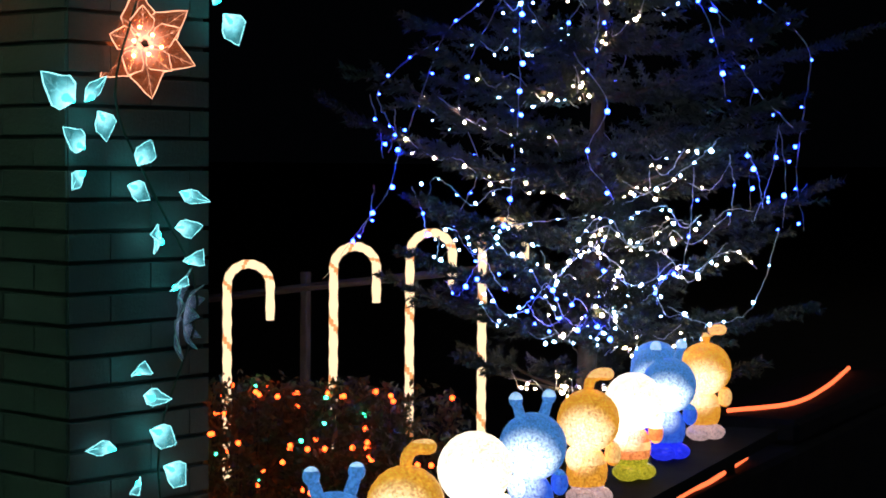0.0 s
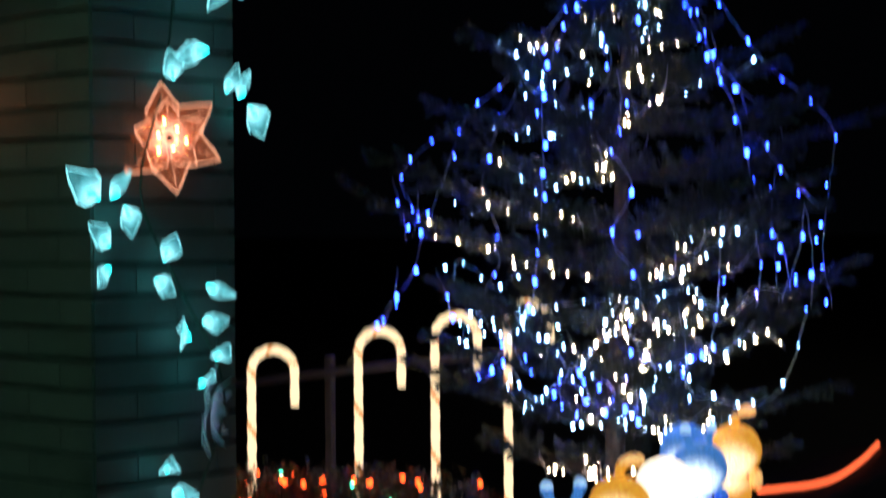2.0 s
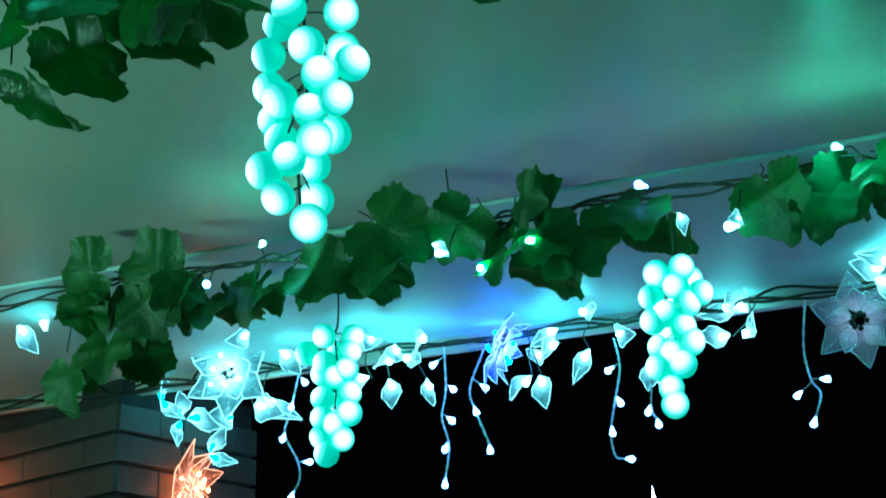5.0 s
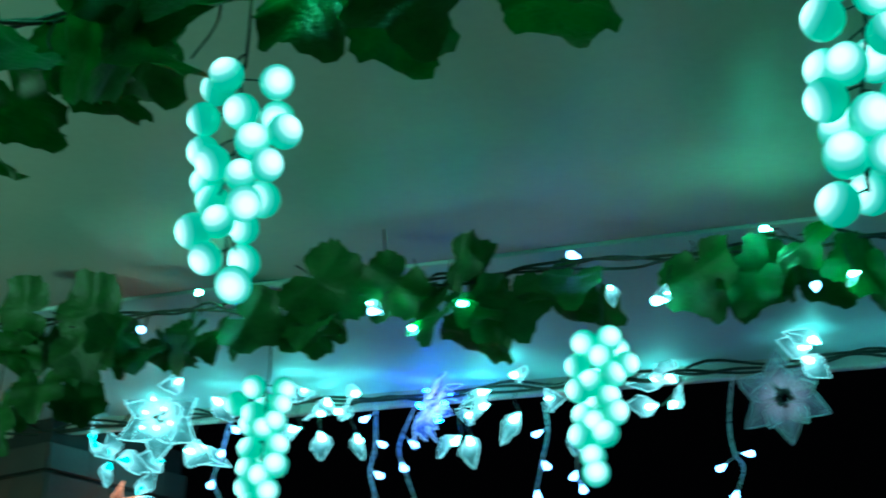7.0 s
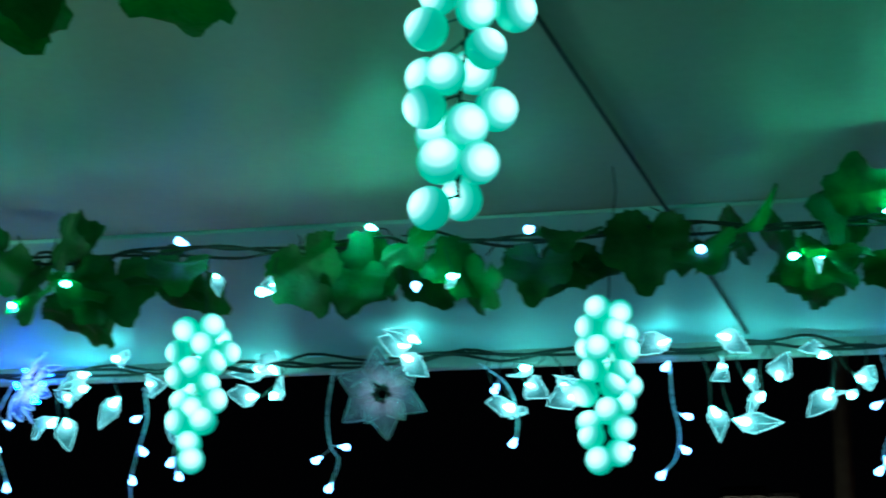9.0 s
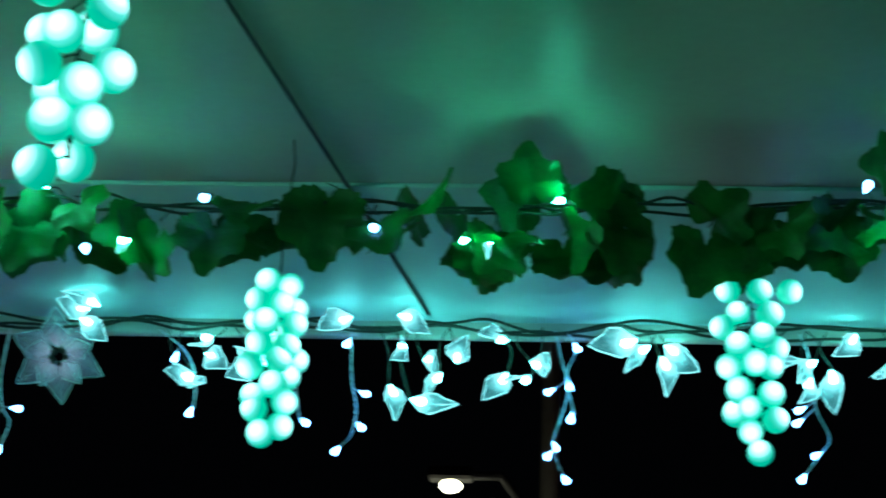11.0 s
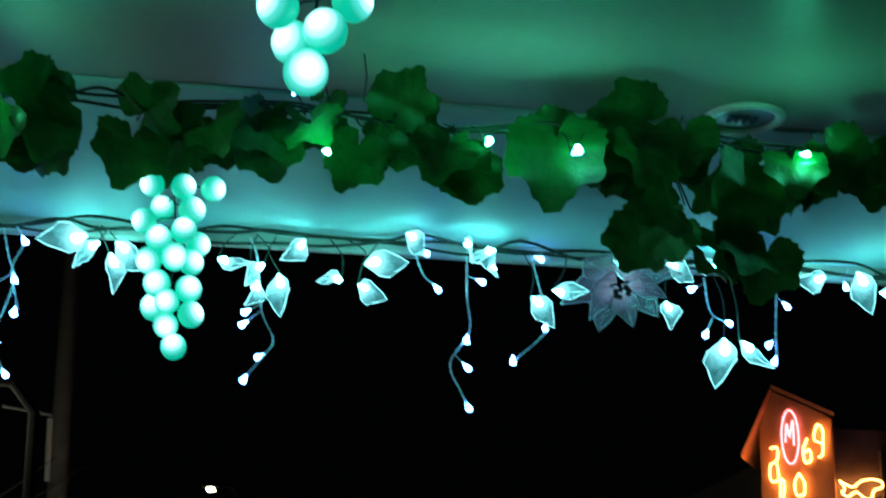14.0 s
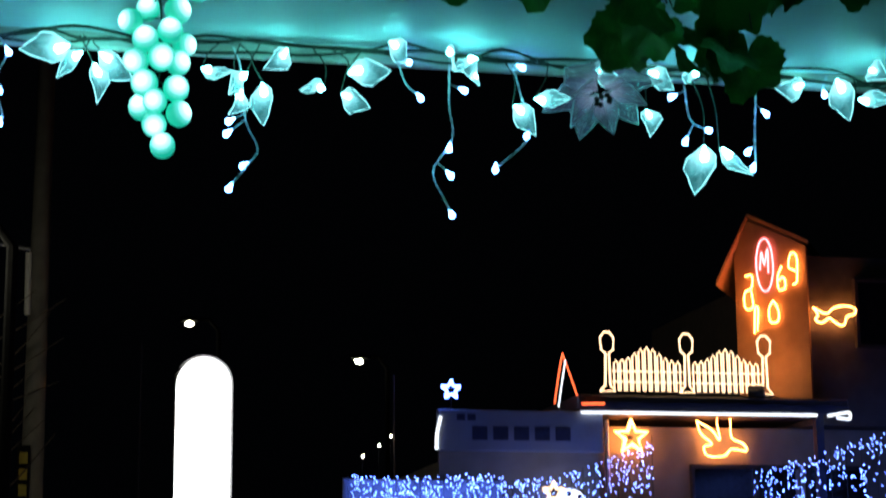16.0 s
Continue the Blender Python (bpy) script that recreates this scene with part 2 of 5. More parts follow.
def smooth_line(pts, n=6):
    """A Catmull-Rom line through points."""
    p = [Vector(q) for q in pts]
    if len(p) < 3:
        return p
    p = [2 * p[0] - p[1]] + p + [2 * p[-1] - p[-2]]
    out = []
    for i in range(1, len(p) - 2):
        for k in range(n):
            t = k / n
            a, b, c, d = p[i - 1 : i + 3]
            out.append(0.5 * (2 * b + (c - a) * t + (2 * a - 5 * b + 4 * c - d) * t * t + (3 * b - a - 3 * c + d) * t**3))
    return out + [p[-2]]


def ball(name, r, mat, seg=12, rings=8, squash=1.0):
    bm = bmesh.new()
    bmesh.ops.create_uvsphere(bm, u_segments=seg, v_segments=rings, radius=r)
    for v in bm.verts:
        v.co.z *= squash
    return mesh_of(name, bm, mat, True)


def drop_mesh(name, r, length, mat):
    """A small diode lamp: a rounded tip on a short neck, tip along -z."""
    bm = bmesh.new()
    prof = [(0.25, 0.0), (0.45, -0.25), (0.85, -0.55), (1.0, -0.75), (0.75, -0.92), (0.3, -1.0)]
    rings = [[bm.verts.new((r * a * math.cos(q), r * a * math.sin(q), length * z)) for q in [k * math.pi / 4 for k in range(8)]] for a, z in prof]
    for u, v in zip(rings, rings[1:]):
        for k in range(8):
            bm.faces.new((u[k], v[k], v[(k + 1) % 8], u[(k + 1) % 8]))
    bm.faces.new(rings[-1][::-1])
    bm.faces.new(rings[0])
    return mesh_of(name, bm, mat, True)


def aim(place, direction, facing=(0.0, -1.0, 0.0), size=1.0):
    """A pose whose -z axis points along the direction, and whose y axis turns towards the facing."""
    z = -Vector(direction).normalized()
    y = Vector(facing) - z * z.dot(Vector(facing))
    y = y.normalized() if y.length > 1e-3 else z.orthogonal().normalized()
    x = y.cross(z)
    return Matrix.Translation(place) @ Matrix((x, y, z)).transposed().to_4x4() @ Matrix.Scale(size, 4)


rng = random.Random(7)


# ---- the porch: ground, house wall, ceiling, soffit, pillar ----
def ground_sheet():
    bm = boxed(-400, 400, -30, 600, -0.2, 0.0)
    tagged(part("ground", bm, M["paving"], None), "dark paved ground of a yard and street at night", "ground", kind="structure")


def porch():
    # ceiling in two boards that meet at a dark joint
    inner = boxed(-5.0, 4.5, -1.6, 2.816, 2.703, 2.86)
    tagged(part("ceiling", inner, M["ceiling"], None), "painted porch ceiling board, dim and slightly glossy", "ceiling", kind="structure")
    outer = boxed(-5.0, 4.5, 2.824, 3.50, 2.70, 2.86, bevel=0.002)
    tagged(part("soffit", outer, M["soffit"], None), "white soffit board along the roof edge, teal light in its colour", "soffit", kind="structure")
    strip = boxed(-5.0, 4.5, 2.816, 2.824, 2.706, 2.85)
    tagged(part("trim", strip, M["joint"], None), "dark joint between two ceiling boards", "joint", kind="structure")
    lip = boxed(-5.0, 4.5, 3.502, 3.525, 2.672, 2.88, bevel=0.003)
    tagged(part("trim", lip, M["ceiling"], None), "white drip edge along the roof rim", "trim", kind="structure")
    # cover strip of a ceiling seam running out to the rim
    seam = bmesh.new()
    tube(seam, [(-0.14, 1.4, 2.699), (-0.05, 2.17, 2.6985), (0.04, 2.83, 2.697), (0.118, 3.44, 2.6965)], 0.0035, 6)
    tagged(part("ceiling_cable", seam, M["joint"], None), "thin black cable fixed along the porch ceiling", "cable")
    # house behind the camera
    bm = boxed(-5.0, 4.5, -1.75, -1.6, 0.0, 2.86)
    tagged(part("wall_south", bm, M["wall"], None), "plain plastered house wall behind the porch", "wall", kind="structure")
    # unseen wall added as backing for the fill lamp; it bounces light
    bm = boxed(-3.8, -3.62, -1.6, 2.6, 0.0, 2.70)
    tagged(part("wall_west", bm, M["wall"], None), "plain unseen plastered wall added beside the porch", "wall", kind="structure")


def downlight(x, y, r):
    t = thing("downlight", "round white recessed ceiling lamp, switched off", "ceiling lamp", pose(x, y, 2.7), group="porch downlights")
    bm = bmesh.new()
    prof = [(1.0, 0.0), (1.02, -0.004), (0.95, -0.008), (0.78, -0.007), (0.72, 0.0)]
    rings = [[bm.verts.new((r * a * math.cos(q), r * a * math.sin(q), z)) for q in [k * math.pi / 16 for k in range(32)]] for a, z in prof]
    for u, v in zip(rings, rings[1:]):
        for k in range(32):
            bm.faces.new((u[k], v[k], v[(k + 1) % 32], u[(k + 1) % 32]))
    part("trim_ring", bm, M["white"], t, smooth=True)
    bm = bmesh.new()
    bmesh.ops.create_circle(bm, cap_ends=True, segments=24, radius=r * 0.74, matrix=Matrix.Translation((0, 0, -0.003)))
    part("cover", bm, M["metal"], t)
    bm = bmesh.new()
    for k in range(4):
        box(bm, -r * 0.4 + k * r * 0.2, -r * 0.3 + k * r * 0.2, -r * 0.18, r * 0.18, -0.008, -0.0035)
    part("grille", bm, M["ink"], t)


PX, PY0, PY1, PW = -2.138, 3.455, 3.845, 0.63


def pillar():
    t = thing("pillar", "square porch pillar clad in grey brick tiles with dark joints", "pillar", pose(PX, PY0, 0, 0, 0, -15.67), kind="structure")
    core = boxed(-PW + 0.008, -0.008, 0.008, PY1 - PY0 - 0.008, 0.0, 2.70)
    part("core", core, M["mortar"], t)
    pitch, tall = 0.0664, 0.0568
    sizes = {}

    def brick(length, wide):
        key = (round(length, 3), wide)
        if key not in sizes:
            sizes[key] = mesh_of("brick", boxed(-length / 2, length / 2, -0.004, 0.009, -tall / 2, tall / 2, bevel=0.0012), M["tile"])
        return sizes[key]

    depth = PY1 - PY0
    for row in range(38):
        z = 0.124 + pitch * (row + 0.5)
        if z < 0.35:
            continue
        off = 0.0 if row % 2 else 0.1108
        # front face towards the house
        a = 0.0
        while a < PW - 0.01:
            b = min(PW, (a + 0.2216) if a or not off else off)
            me = brick(b - a - 0.0012, 0)
            put("brick", me, t, pose(-(a + b) / 2, 0, z + rng.uniform(-0.0006, 0.0006)))
            a = b
        # side face
        a = 0.0
        while a < depth - 0.01:
            b = min(depth, (a + 0.2216) if a or off else 0.1108)
            me = brick(b - a - 0.0012, 0)
            put("brick", me, t, pose(0, (a + b) / 2, z + rng.uniform(-0.0006, 0.0006), 0, 0, 90))
            a = b


ground_sheet()
porch()
downlight(1.45, 2.775, 0.062)
downlight(-1.257, 2.872, 0.062)
pillar()


# ---- acrylic leaf lights, flowers, grapes, icicle strings ----
def leaf_outline(length, width, skew=0.0):
    pts = [(0.0, 0.04), (0.12, 0.2), (0.27, 0.44), (0.48, 0.5), (0.63, 0.34), (0.82, 0.19), (1.0, 0.0)]
    lean = lambda l: skew * width * l * l  # noqa: E731
    right = [(w * width * (1 + 0.25 * skew) + lean(l), -l * length) for l, w in pts]
    left = [(-w * width * (1 - 0.25 * skew) + lean(l), -l * length) for l, w in pts[1:-1]][::-1]
    return right + left


def leaf_meshes(name, length, width, fold, blade_mat, rim_mat, skew=0.0, edge=0.0009):
    """A stamped plastic leaf, hanging along -z: blade with thickness, and its lit rim and veins."""
    out = leaf_outline(length, width, skew)
    lift = lambda x, z: fold * abs(x) / width * 0.6 + 0.35 * fold * math.sin(-z / length * 3.0)  # noqa: E731
    bm = bmesh.new()
    n = len(out)
    spine = [(0, 0), (0, -0.42 * length), (0, -0.7 * length), (0, -length)]
    for side in (1, -1):
        vs = [bm.verts.new((x, lift(x, z) + side * 0.0006, z)) for x, z in out]
        mid = [bm.verts.new((0, lift(0, z) + side * 0.0006, z)) for _, z in spine[1:3]]
        rim = vs
        half = n // 2
        for chain in ([0, 1, 2, 3, 4, 5, 6], [0, 11, 10, 9, 8, 7, 6]):
            c = [rim[k] for k in chain]
            for tri in ((c[0], c[1], mid[0]), (c[1], c[2], mid[0]), (c[2], c[3], mid[0]), (c[3], mid[1], mid[0]), (c[3], c[4], mid[1]), (c[4], c[5], mid[1]), (c[5], c[6], mid[1])):
                bm.faces.new(tri)
    blade = mesh_of(name, bm, blade_mat)
    bm = bmesh.new()
    loop = [(x, lift(x, z), z) for x, z in out]
    tube(bm, loop + [loop[0]], edge, 4)
    tube(bm, [(skew * width * f * f, lift(0, -f * length) - 0.001, -f * length) for f in (0.08, 0.5, 0.8, 0.95)], 0.0006, 4)
    for s in (1, -1):
        for a, b, w in ((0.3, 0.42, 0.3), (0.5, 0.62, 0.26), (0.66, 0.78, 0.16)):
            x = s * 0.62 * w * width + skew * width * b * b
            tube(bm, [(skew * width * a * a, lift(0, -a * length) - 0.001, -a * length), (x, lift(x, -b * length) - 0.001, -b * length)], 0.00045, 4)
    veins = mesh_of("vein_relief", bm, rim_mat)
    return blade, veins


LEAF = [leaf_meshes("leaf_blade", ln, wd, f, M["leaf"], M["leaf_rim"], sk) for ln, wd, f, sk in ((0.064, 0.042, 0.016, 0.35), (0.068, 0.033, -0.014, -0.45), (0.06, 0.046, 0.026, 0.2))]
LEAF_LED = drop_mesh("diode", 0.0070, 0.021, M["leaf_led"])
SIDE_LED = drop_mesh("diode", 0.0070, 0.021, M["pillar_led"])
ICE_LED = drop_mesh("diode", 0.0064, 0.019, M["ice_led"])


def leaf_light(place, direction, facing, size=1.0, kind=0, diode=None):
    t = thing("leaf_light", "clear acrylic leaf lit teal by a small diode", "leaf light", aim(place, direction, facing, size), group="leaf lights")
    blade, veins = LEAF[kind % 3]
    put("leaf_blade", blade, t)
    put("vein_relief", veins, t, label="bright edge-lit rim and veins")
    put("diode", diode or LEAF_LED, t, pose(0, 0.003, -0.002), "glowing teal-white diode")
    return t


# (along the rim, depth, height of the root, lean in degrees from straight down, length as it shows)
RIM_PILLAR = [(-2, 2.96, 2.672, 42, 0.053), (-1.98, 3.01, 2.672, -176, 0.059), (-1.65, 3.21, 2.672, -36, 0.041), (-1.66, 3.32, 2.672, 45, 0.045), (-1.79, 3.47, 2.621, 49, 0.088), (-1.81, 3.47, 2.607, 77, 0.081), (-1.61, 3.36, 2.672, -63, 0.04), (-1.47, 3.33, 2.672, -15, 0.038), (-1.46, 3.35, 2.672, 20, 0.05), (-1.44, 3.41, 2.672, -35, 0.03), (-1.46, 3.47, 2.668, 49, 0.053), (-1.48, 3.47, 2.661, -31, 0.03), (-1.49, 3.47, 2.623, -3, 0.046), (-1.53, 3.47, 2.628, -68, 0.045), (-1.36, 3.39, 2.672, 7, 0.039)]
RIM_BLUE = [(-1.41, 3.47, 2.616, 6, 0.047), (-1.12, 3.45, 2.672, -58, 0.045), (-1.12, 3.47, 2.648, -23, 0.039), (-1.16, 3.47, 2.638, -84, 0.038), (-1.03, 3.35, 2.672, 56, 0.046), (-1.18, 3.47, 2.59, -41, 0.064), (-1.16, 3.47, 2.587, 25, 0.064), (-1.06, 3.47, 2.628, -43, 0.065), (-1, 3.47, 2.647, 86, 0.054), (-0.94, 3.47, 2.596, -13, 0.048), (-0.77, 3.47, 2.672, -100, 0.073), (-0.75, 3.47, 2.659, -143, 0.07), (-0.78, 3.47, 2.618, -86, 0.062), (-0.76, 3.47, 2.616, 113, 0.037)]
RIM_MIDDLE = [(-0.47, 3.36, 2.672, -96, 0.062), (-0.5, 3.41, 2.672, 69, 0.053), (-0.45, 3.35, 2.672, -117, 0.05), (-0.01, 3.39, 2.672, -59, 0.067), (0.07, 3.37, 2.672, 77, 0.06), (-0.27, 3.47, 2.654, -64, 0.047), (-0.28, 3.47, 2.626, 63, 0.06), (-0.3, 3.47, 2.588, -92, 0.053), (-0.31, 3.47, 2.58, 42, 0.041), (-0.18, 3.47, 2.602, -61, 0.065), (-0.21, 3.47, 2.603, -169, 0.048), (-0.17, 3.47, 2.611, -106, 0.043)]
RIM_SEAM = [(0.07, 3.47, 2.649, 30, 0.045), (0.11, 3.47, 2.62, 142, 0.028), (0.14, 3.47, 2.599, -27, 0.058), (0.17, 3.47, 2.614, 164, 0.052), (0.05, 3.47, 2.575, 20, 0.067), (0.09, 3.47, 2.545, 74, 0.076), (0.26, 3.47, 2.655, -86, 0.054), (0.26, 3.47, 2.598, -29, 0.063), (0.3, 3.47, 2.586, -55, 0.039), (0.3, 3.47, 2.621, 42, 0.047)]
RIM_GRAPE = [(0.49, 3.47, 2.664, -68, 0.084), (0.51, 3.47, 2.656, -47, 0.061), (0.54, 3.47, 2.659, 60, 0.078), (0.53, 3.47, 2.63, 13, 0.075), (0.72, 3.47, 2.632, 64, 0.048), (0.79, 3.47, 2.598, -21, 0.063), (0.83, 3.47, 2.614, 14, 0.074), (0.8, 3.47, 2.63, -44, 0.051), (0.87, 3.45, 2.672, -41, 0.064), (0.98, 3.47, 2.637, 109, 0.078), (0.94, 3.47, 2.609, -73, 0.04), (0.97, 3.47, 2.597, 68, 0.059), (1.04, 3.37, 2.672, 77, 0.047)]
RIM_END = [(1.22, 3.46, 2.672, -74, 0.058), (1.22, 3.47, 2.64, -76, 0.044), (1.29, 3.47, 2.593, 49, 0.066), (1.33, 3.47, 2.608, 68, 0.056), (1.45, 3.46, 2.672, 59, 0.035), (1.55, 3.47, 2.672, 78, 0.062), (1.65, 3.46, 2.672, -82, 0.04), (1.55, 3.47, 2.601, 8, 0.062), (1.66, 3.47, 2.535, 0, 0.091), (1.69, 3.47, 2.531, 45, 0.073), (1.87, 3.47, 2.67, -76, 0.07), (1.92, 3.44, 2.672, 30, 0.08), (1.97, 3.47, 2.639, 70, 0.058), (1.96, 3.37, 2.672, 39, 0.034), (1.15, 3.38, 2.672, 59, 0.026)]


def lean_way(angle, shown, full, seed):
    """Direction of a leaf that leans in the hanging plane and tips out of it where it shows short."""
    a, tip = math.radians(angle), math.acos(min(1.0, shown / full))
    return Vector((math.sin(a) * math.cos(tip), (-1 if seed % 3 else 1) * math.sin(tip), -math.cos(a) * math.cos(tip)))


RIM = RIM_PILLAR + RIM_BLUE + RIM_MIDDLE + RIM_SEAM + RIM_GRAPE + RIM_END
for i, (x, y, z, angle, shown) in enumerate(RIM):
    r = random.Random(100 + i)
    d = lean_way(angle, shown, 0.064, i)
    leaf_light((x, y + r.uniform(-0.015, 0.01), z), d, (r.uniform(-1.3, 1.3), -1.0, r.uniform(-1.1, 0.3)), max(1.0, shown / 0.062), i)

# (along the pillar side from its front corner, height, lean, length)
SIDE_LOW = [(-0.012, 1.724, -111, 0.109), (0.017, 1.725, 136, 0.055), (0.046, 1.706, 26, 0.071), (0.022, 1.627, -114, 0.073), (0.021, 1.579, -68, 0.061), (0.16, 1.592, 157, 0.068), (0.131, 1.551, 75, 0.066), (0.273, 1.536, 49, 0.05), (0.266, 1.457, 109, 0.049), (0.223, 1.446, -74, 0.056), (0.223, 1.43, -78, 0.053), (0.293, 1.378, -169, 0.042), (0.252, 1.321, -146, 0.04), (0.173, 1.097, 66, 0.077), (0.164, 1.143, -142, 0.05), (0.192, 1.02, 75, 0.083), (0.104, 0.986, -103, 0.069), (0.23, 0.937, 60, 0.081), (0.154, 0.91, -78, 0.032)]
SIDE_HIGH = [(0.236, 2.325, -118, 0.071), (0.169, 2.252, -158, 0.07), (0.221, 2.251, -3, 0.078), (0.327, 2.264, -124, 0.076), (0.311, 2.204, -17, 0.082), (0.393, 2.206, -32, 0.06), (0.287, 2.048, -83, 0.096), (0.195, 1.98, -156, 0.069), (0.329, 1.958, 178, 0.062), (0.369, 1.949, 165, 0.048), (0.398, 1.931, 42, 0.086), (0.074, 2.655, -123, 0.05), (0.076, 2.655, 21, 0.052), (0.138, 2.631, -146, 0.063), (0.154, 2.629, 97, 0.088), (0.129, 2.617, -33, 0.062), (0.289, 2.655, -75, 0.085), (0.227, 2.567, 175, 0.06), (0.224, 2.559, 68, 0.06)]
for i, (y, z, angle, shown) in enumerate(SIDE_LOW + SIDE_HIGH):
    r = random.Random(300 + i)
    w = lean_way(angle, shown, 0.066, 1)
    # the hanging plane is the pillar's side face
    d = Vector((0.27 * w.x - 0.963 * w.y, 0.963 * w.x + 0.27 * w.y, w.z))
    off = 0.035 + r.uniform(-0.006, 0.012)
    q = Vector((PX + 0.27 * y + 0.963 * off, PY0 + 0.963 * y - 0.27 * off, z))
    leaf_light(q, d, (0.97, -0.6 + r.uniform(-0.5, 0.5), r.uniform(-0.3, 0.2)), max(1.0, shown / 0.064), i, SIDE_LED)


def flower(place, facing, size, blade, rim, led, label, roll=0.0):
    """A poinsettia of stamped acrylic petals: six large, five small, a bud cluster."""
    q = Vector(facing).to_track_quat("Y", "Z").to_matrix().to_4x4()
    t = thing("flower_light", label, "flower light", Matrix.Translation(place) @ q @ Matrix.Rotation(roll, 4, "Y"), group="flower lights")
    big = leaf_meshes("petal", size * 0.5, size * 0.34, -0.02 * size / 0.2, M[blade], M[rim], 0.1, 0.0013)
    small = leaf_meshes("petal", size * 0.36, size * 0.24, -0.02 * size / 0.2, M[blade], M[rim], -0.1, 0.0011)
    for ring, (pair, n, tilt, y) in enumerate(((big, 6, 12, 0.0), (small, 5, 32, 0.012))):
        for k in range(n):
            m = pose(0, y, 0, 0, 360 / n * k + 27 * ring, 0) @ pose(0, 0, -0.012, tilt, 0, 0)
            p = put("petal", pair[0], t, m)
            put("vein_relief", pair[1], p)
    bm = bmesh.new()
    for k in range(7):
        a = k * 2.4
        bmesh.ops.create_icosphere(bm, subdivisions=1, radius=0.006, matrix=Matrix.Translation((0.013 * math.cos(a), 0.028 + 0.004 * (k % 2), 0.013 * math.sin(a))))
    part("flower_heart", bm, M["stem"] if led is None else M[rim], t, smooth=True)
    if led:
        me = ball("diode", 0.0040, M[led], 8, 6)
        for k in range(6):
            a = k * math.pi / 3 + 0.4
            if k % 2:
                put("diode", me, t, pose(0.022 * math.cos(a), -0.014, 0.022 * math.sin(a)))
            put("diode", me, t, pose((0.024 + 0.012 * (k % 2)) * math.cos(a), 0.03, (0.024 + 0.012 * (k % 2)) * math.sin(a)))
    return t


flower((-2.061, 3.618, 1.852), (0.72, -0.75, 0.0), 0.215, "orange", "orange_rim", "orange_led", "orange glowing acrylic poinsettia on the tiled pillar", 0.2)
flower((-2.062, 3.613, 2.48), (0.95, 0.15, -0.15), 0.20, "orange", "orange_rim", "orange_led", "orange glowing acrylic poinsettia seen edge-on near the pillar top", 0.5)
flower((-2.63, 3.54, 1.94), (-0.3, -1.0, -0.1), 0.20, "orange", "orange_rim", "orange_led", "orange glowing acrylic poinsettia low on the pillar front", 0.3)
flower((-2.62, 3.54, 2.54), (-0.3, -1.0, -0.1), 0.20, "orange", "orange_rim", "orange_led", "orange glowing acrylic poinsettia on the pillar front")
flower((-2.033, 3.716, 1.263), (0.9, 0.5, -0.1), 0.20, "clear", "clear_rim", None, "unlit clear acrylic poinsettia hanging on the pillar", 0.3)
flower((-1.839, 3.42, 2.665), (0.2, -1.0, -0.2), 0.17, "leaf", "leaf_rim", "leaf_led", "teal glowing acrylic poinsettia under the roof rim")
flower((-1.244, 3.45, 2.655), (0.85, 0.35, -0.4), 0.17, "blue", "blue_rim", "blue_led", "blue glowing acrylic poinsettia under the roof rim")
flower((-0.55, 3.47, 2.62), (0.35, -1.0, -0.45), 0.155, "clear", "clear_rim", None, "unlit clear acrylic poinsettia under the roof rim", 0.25)
flower((1.46, 3.47, 2.635), (0.05, -0.5, -0.87), 0.21, "clear", "clear_rim", None, "unlit clear acrylic poinsettia folded under the roof rim")


def icicle(wire, diodes, n):
    """A twisted clear wire that hangs from the rim, with diodes on short stalks."""
    r = random.Random(500 + n)
    top = wire[0]
    t = thing("icicle_light", "short clear wire with cold white diodes hanging from the rim", "icicle light", pose(top[0], 3.48, top[1]), group="icicle lights")
    line = [Vector((x - top[0], r.uniform(-0.008, 0.008), z - top[1])) for x, z in wire]
    fine = smooth_line(line, 7)
    bm = bmesh.new()
    for s in (0, 1):
        twist = [p + Vector((0.0017 * math.cos(1.9 * k + s * math.pi), 0.0017 * math.sin(1.9 * k + s * math.pi), 0)) for k, p in enumerate(fine)]
        tube(bm, twist, 0.0012, 4)
    tips = []
    for x, z in diodes:
        p = Vector((x - top[0], 0.0, z - top[1]))
        q = min(fine, key=lambda f: (f - p - Vector((0, 0, 0.012))).length)
        d = (p - q) if (p - q).length > 0.006 else Vector((r.uniform(-0.5, 0.5), 0, -1))
        d = d.normalized()
        tube(bm, [q, p - 0.008 * d], 0.0011, 4)
        tips.append((p - 0.011 * d, d))
    part("wire", bm, M["wire"], t)
    for p, d in tips:
        put("diode", ICE_LED, t, aim(p, d), "glowing cold white diode")


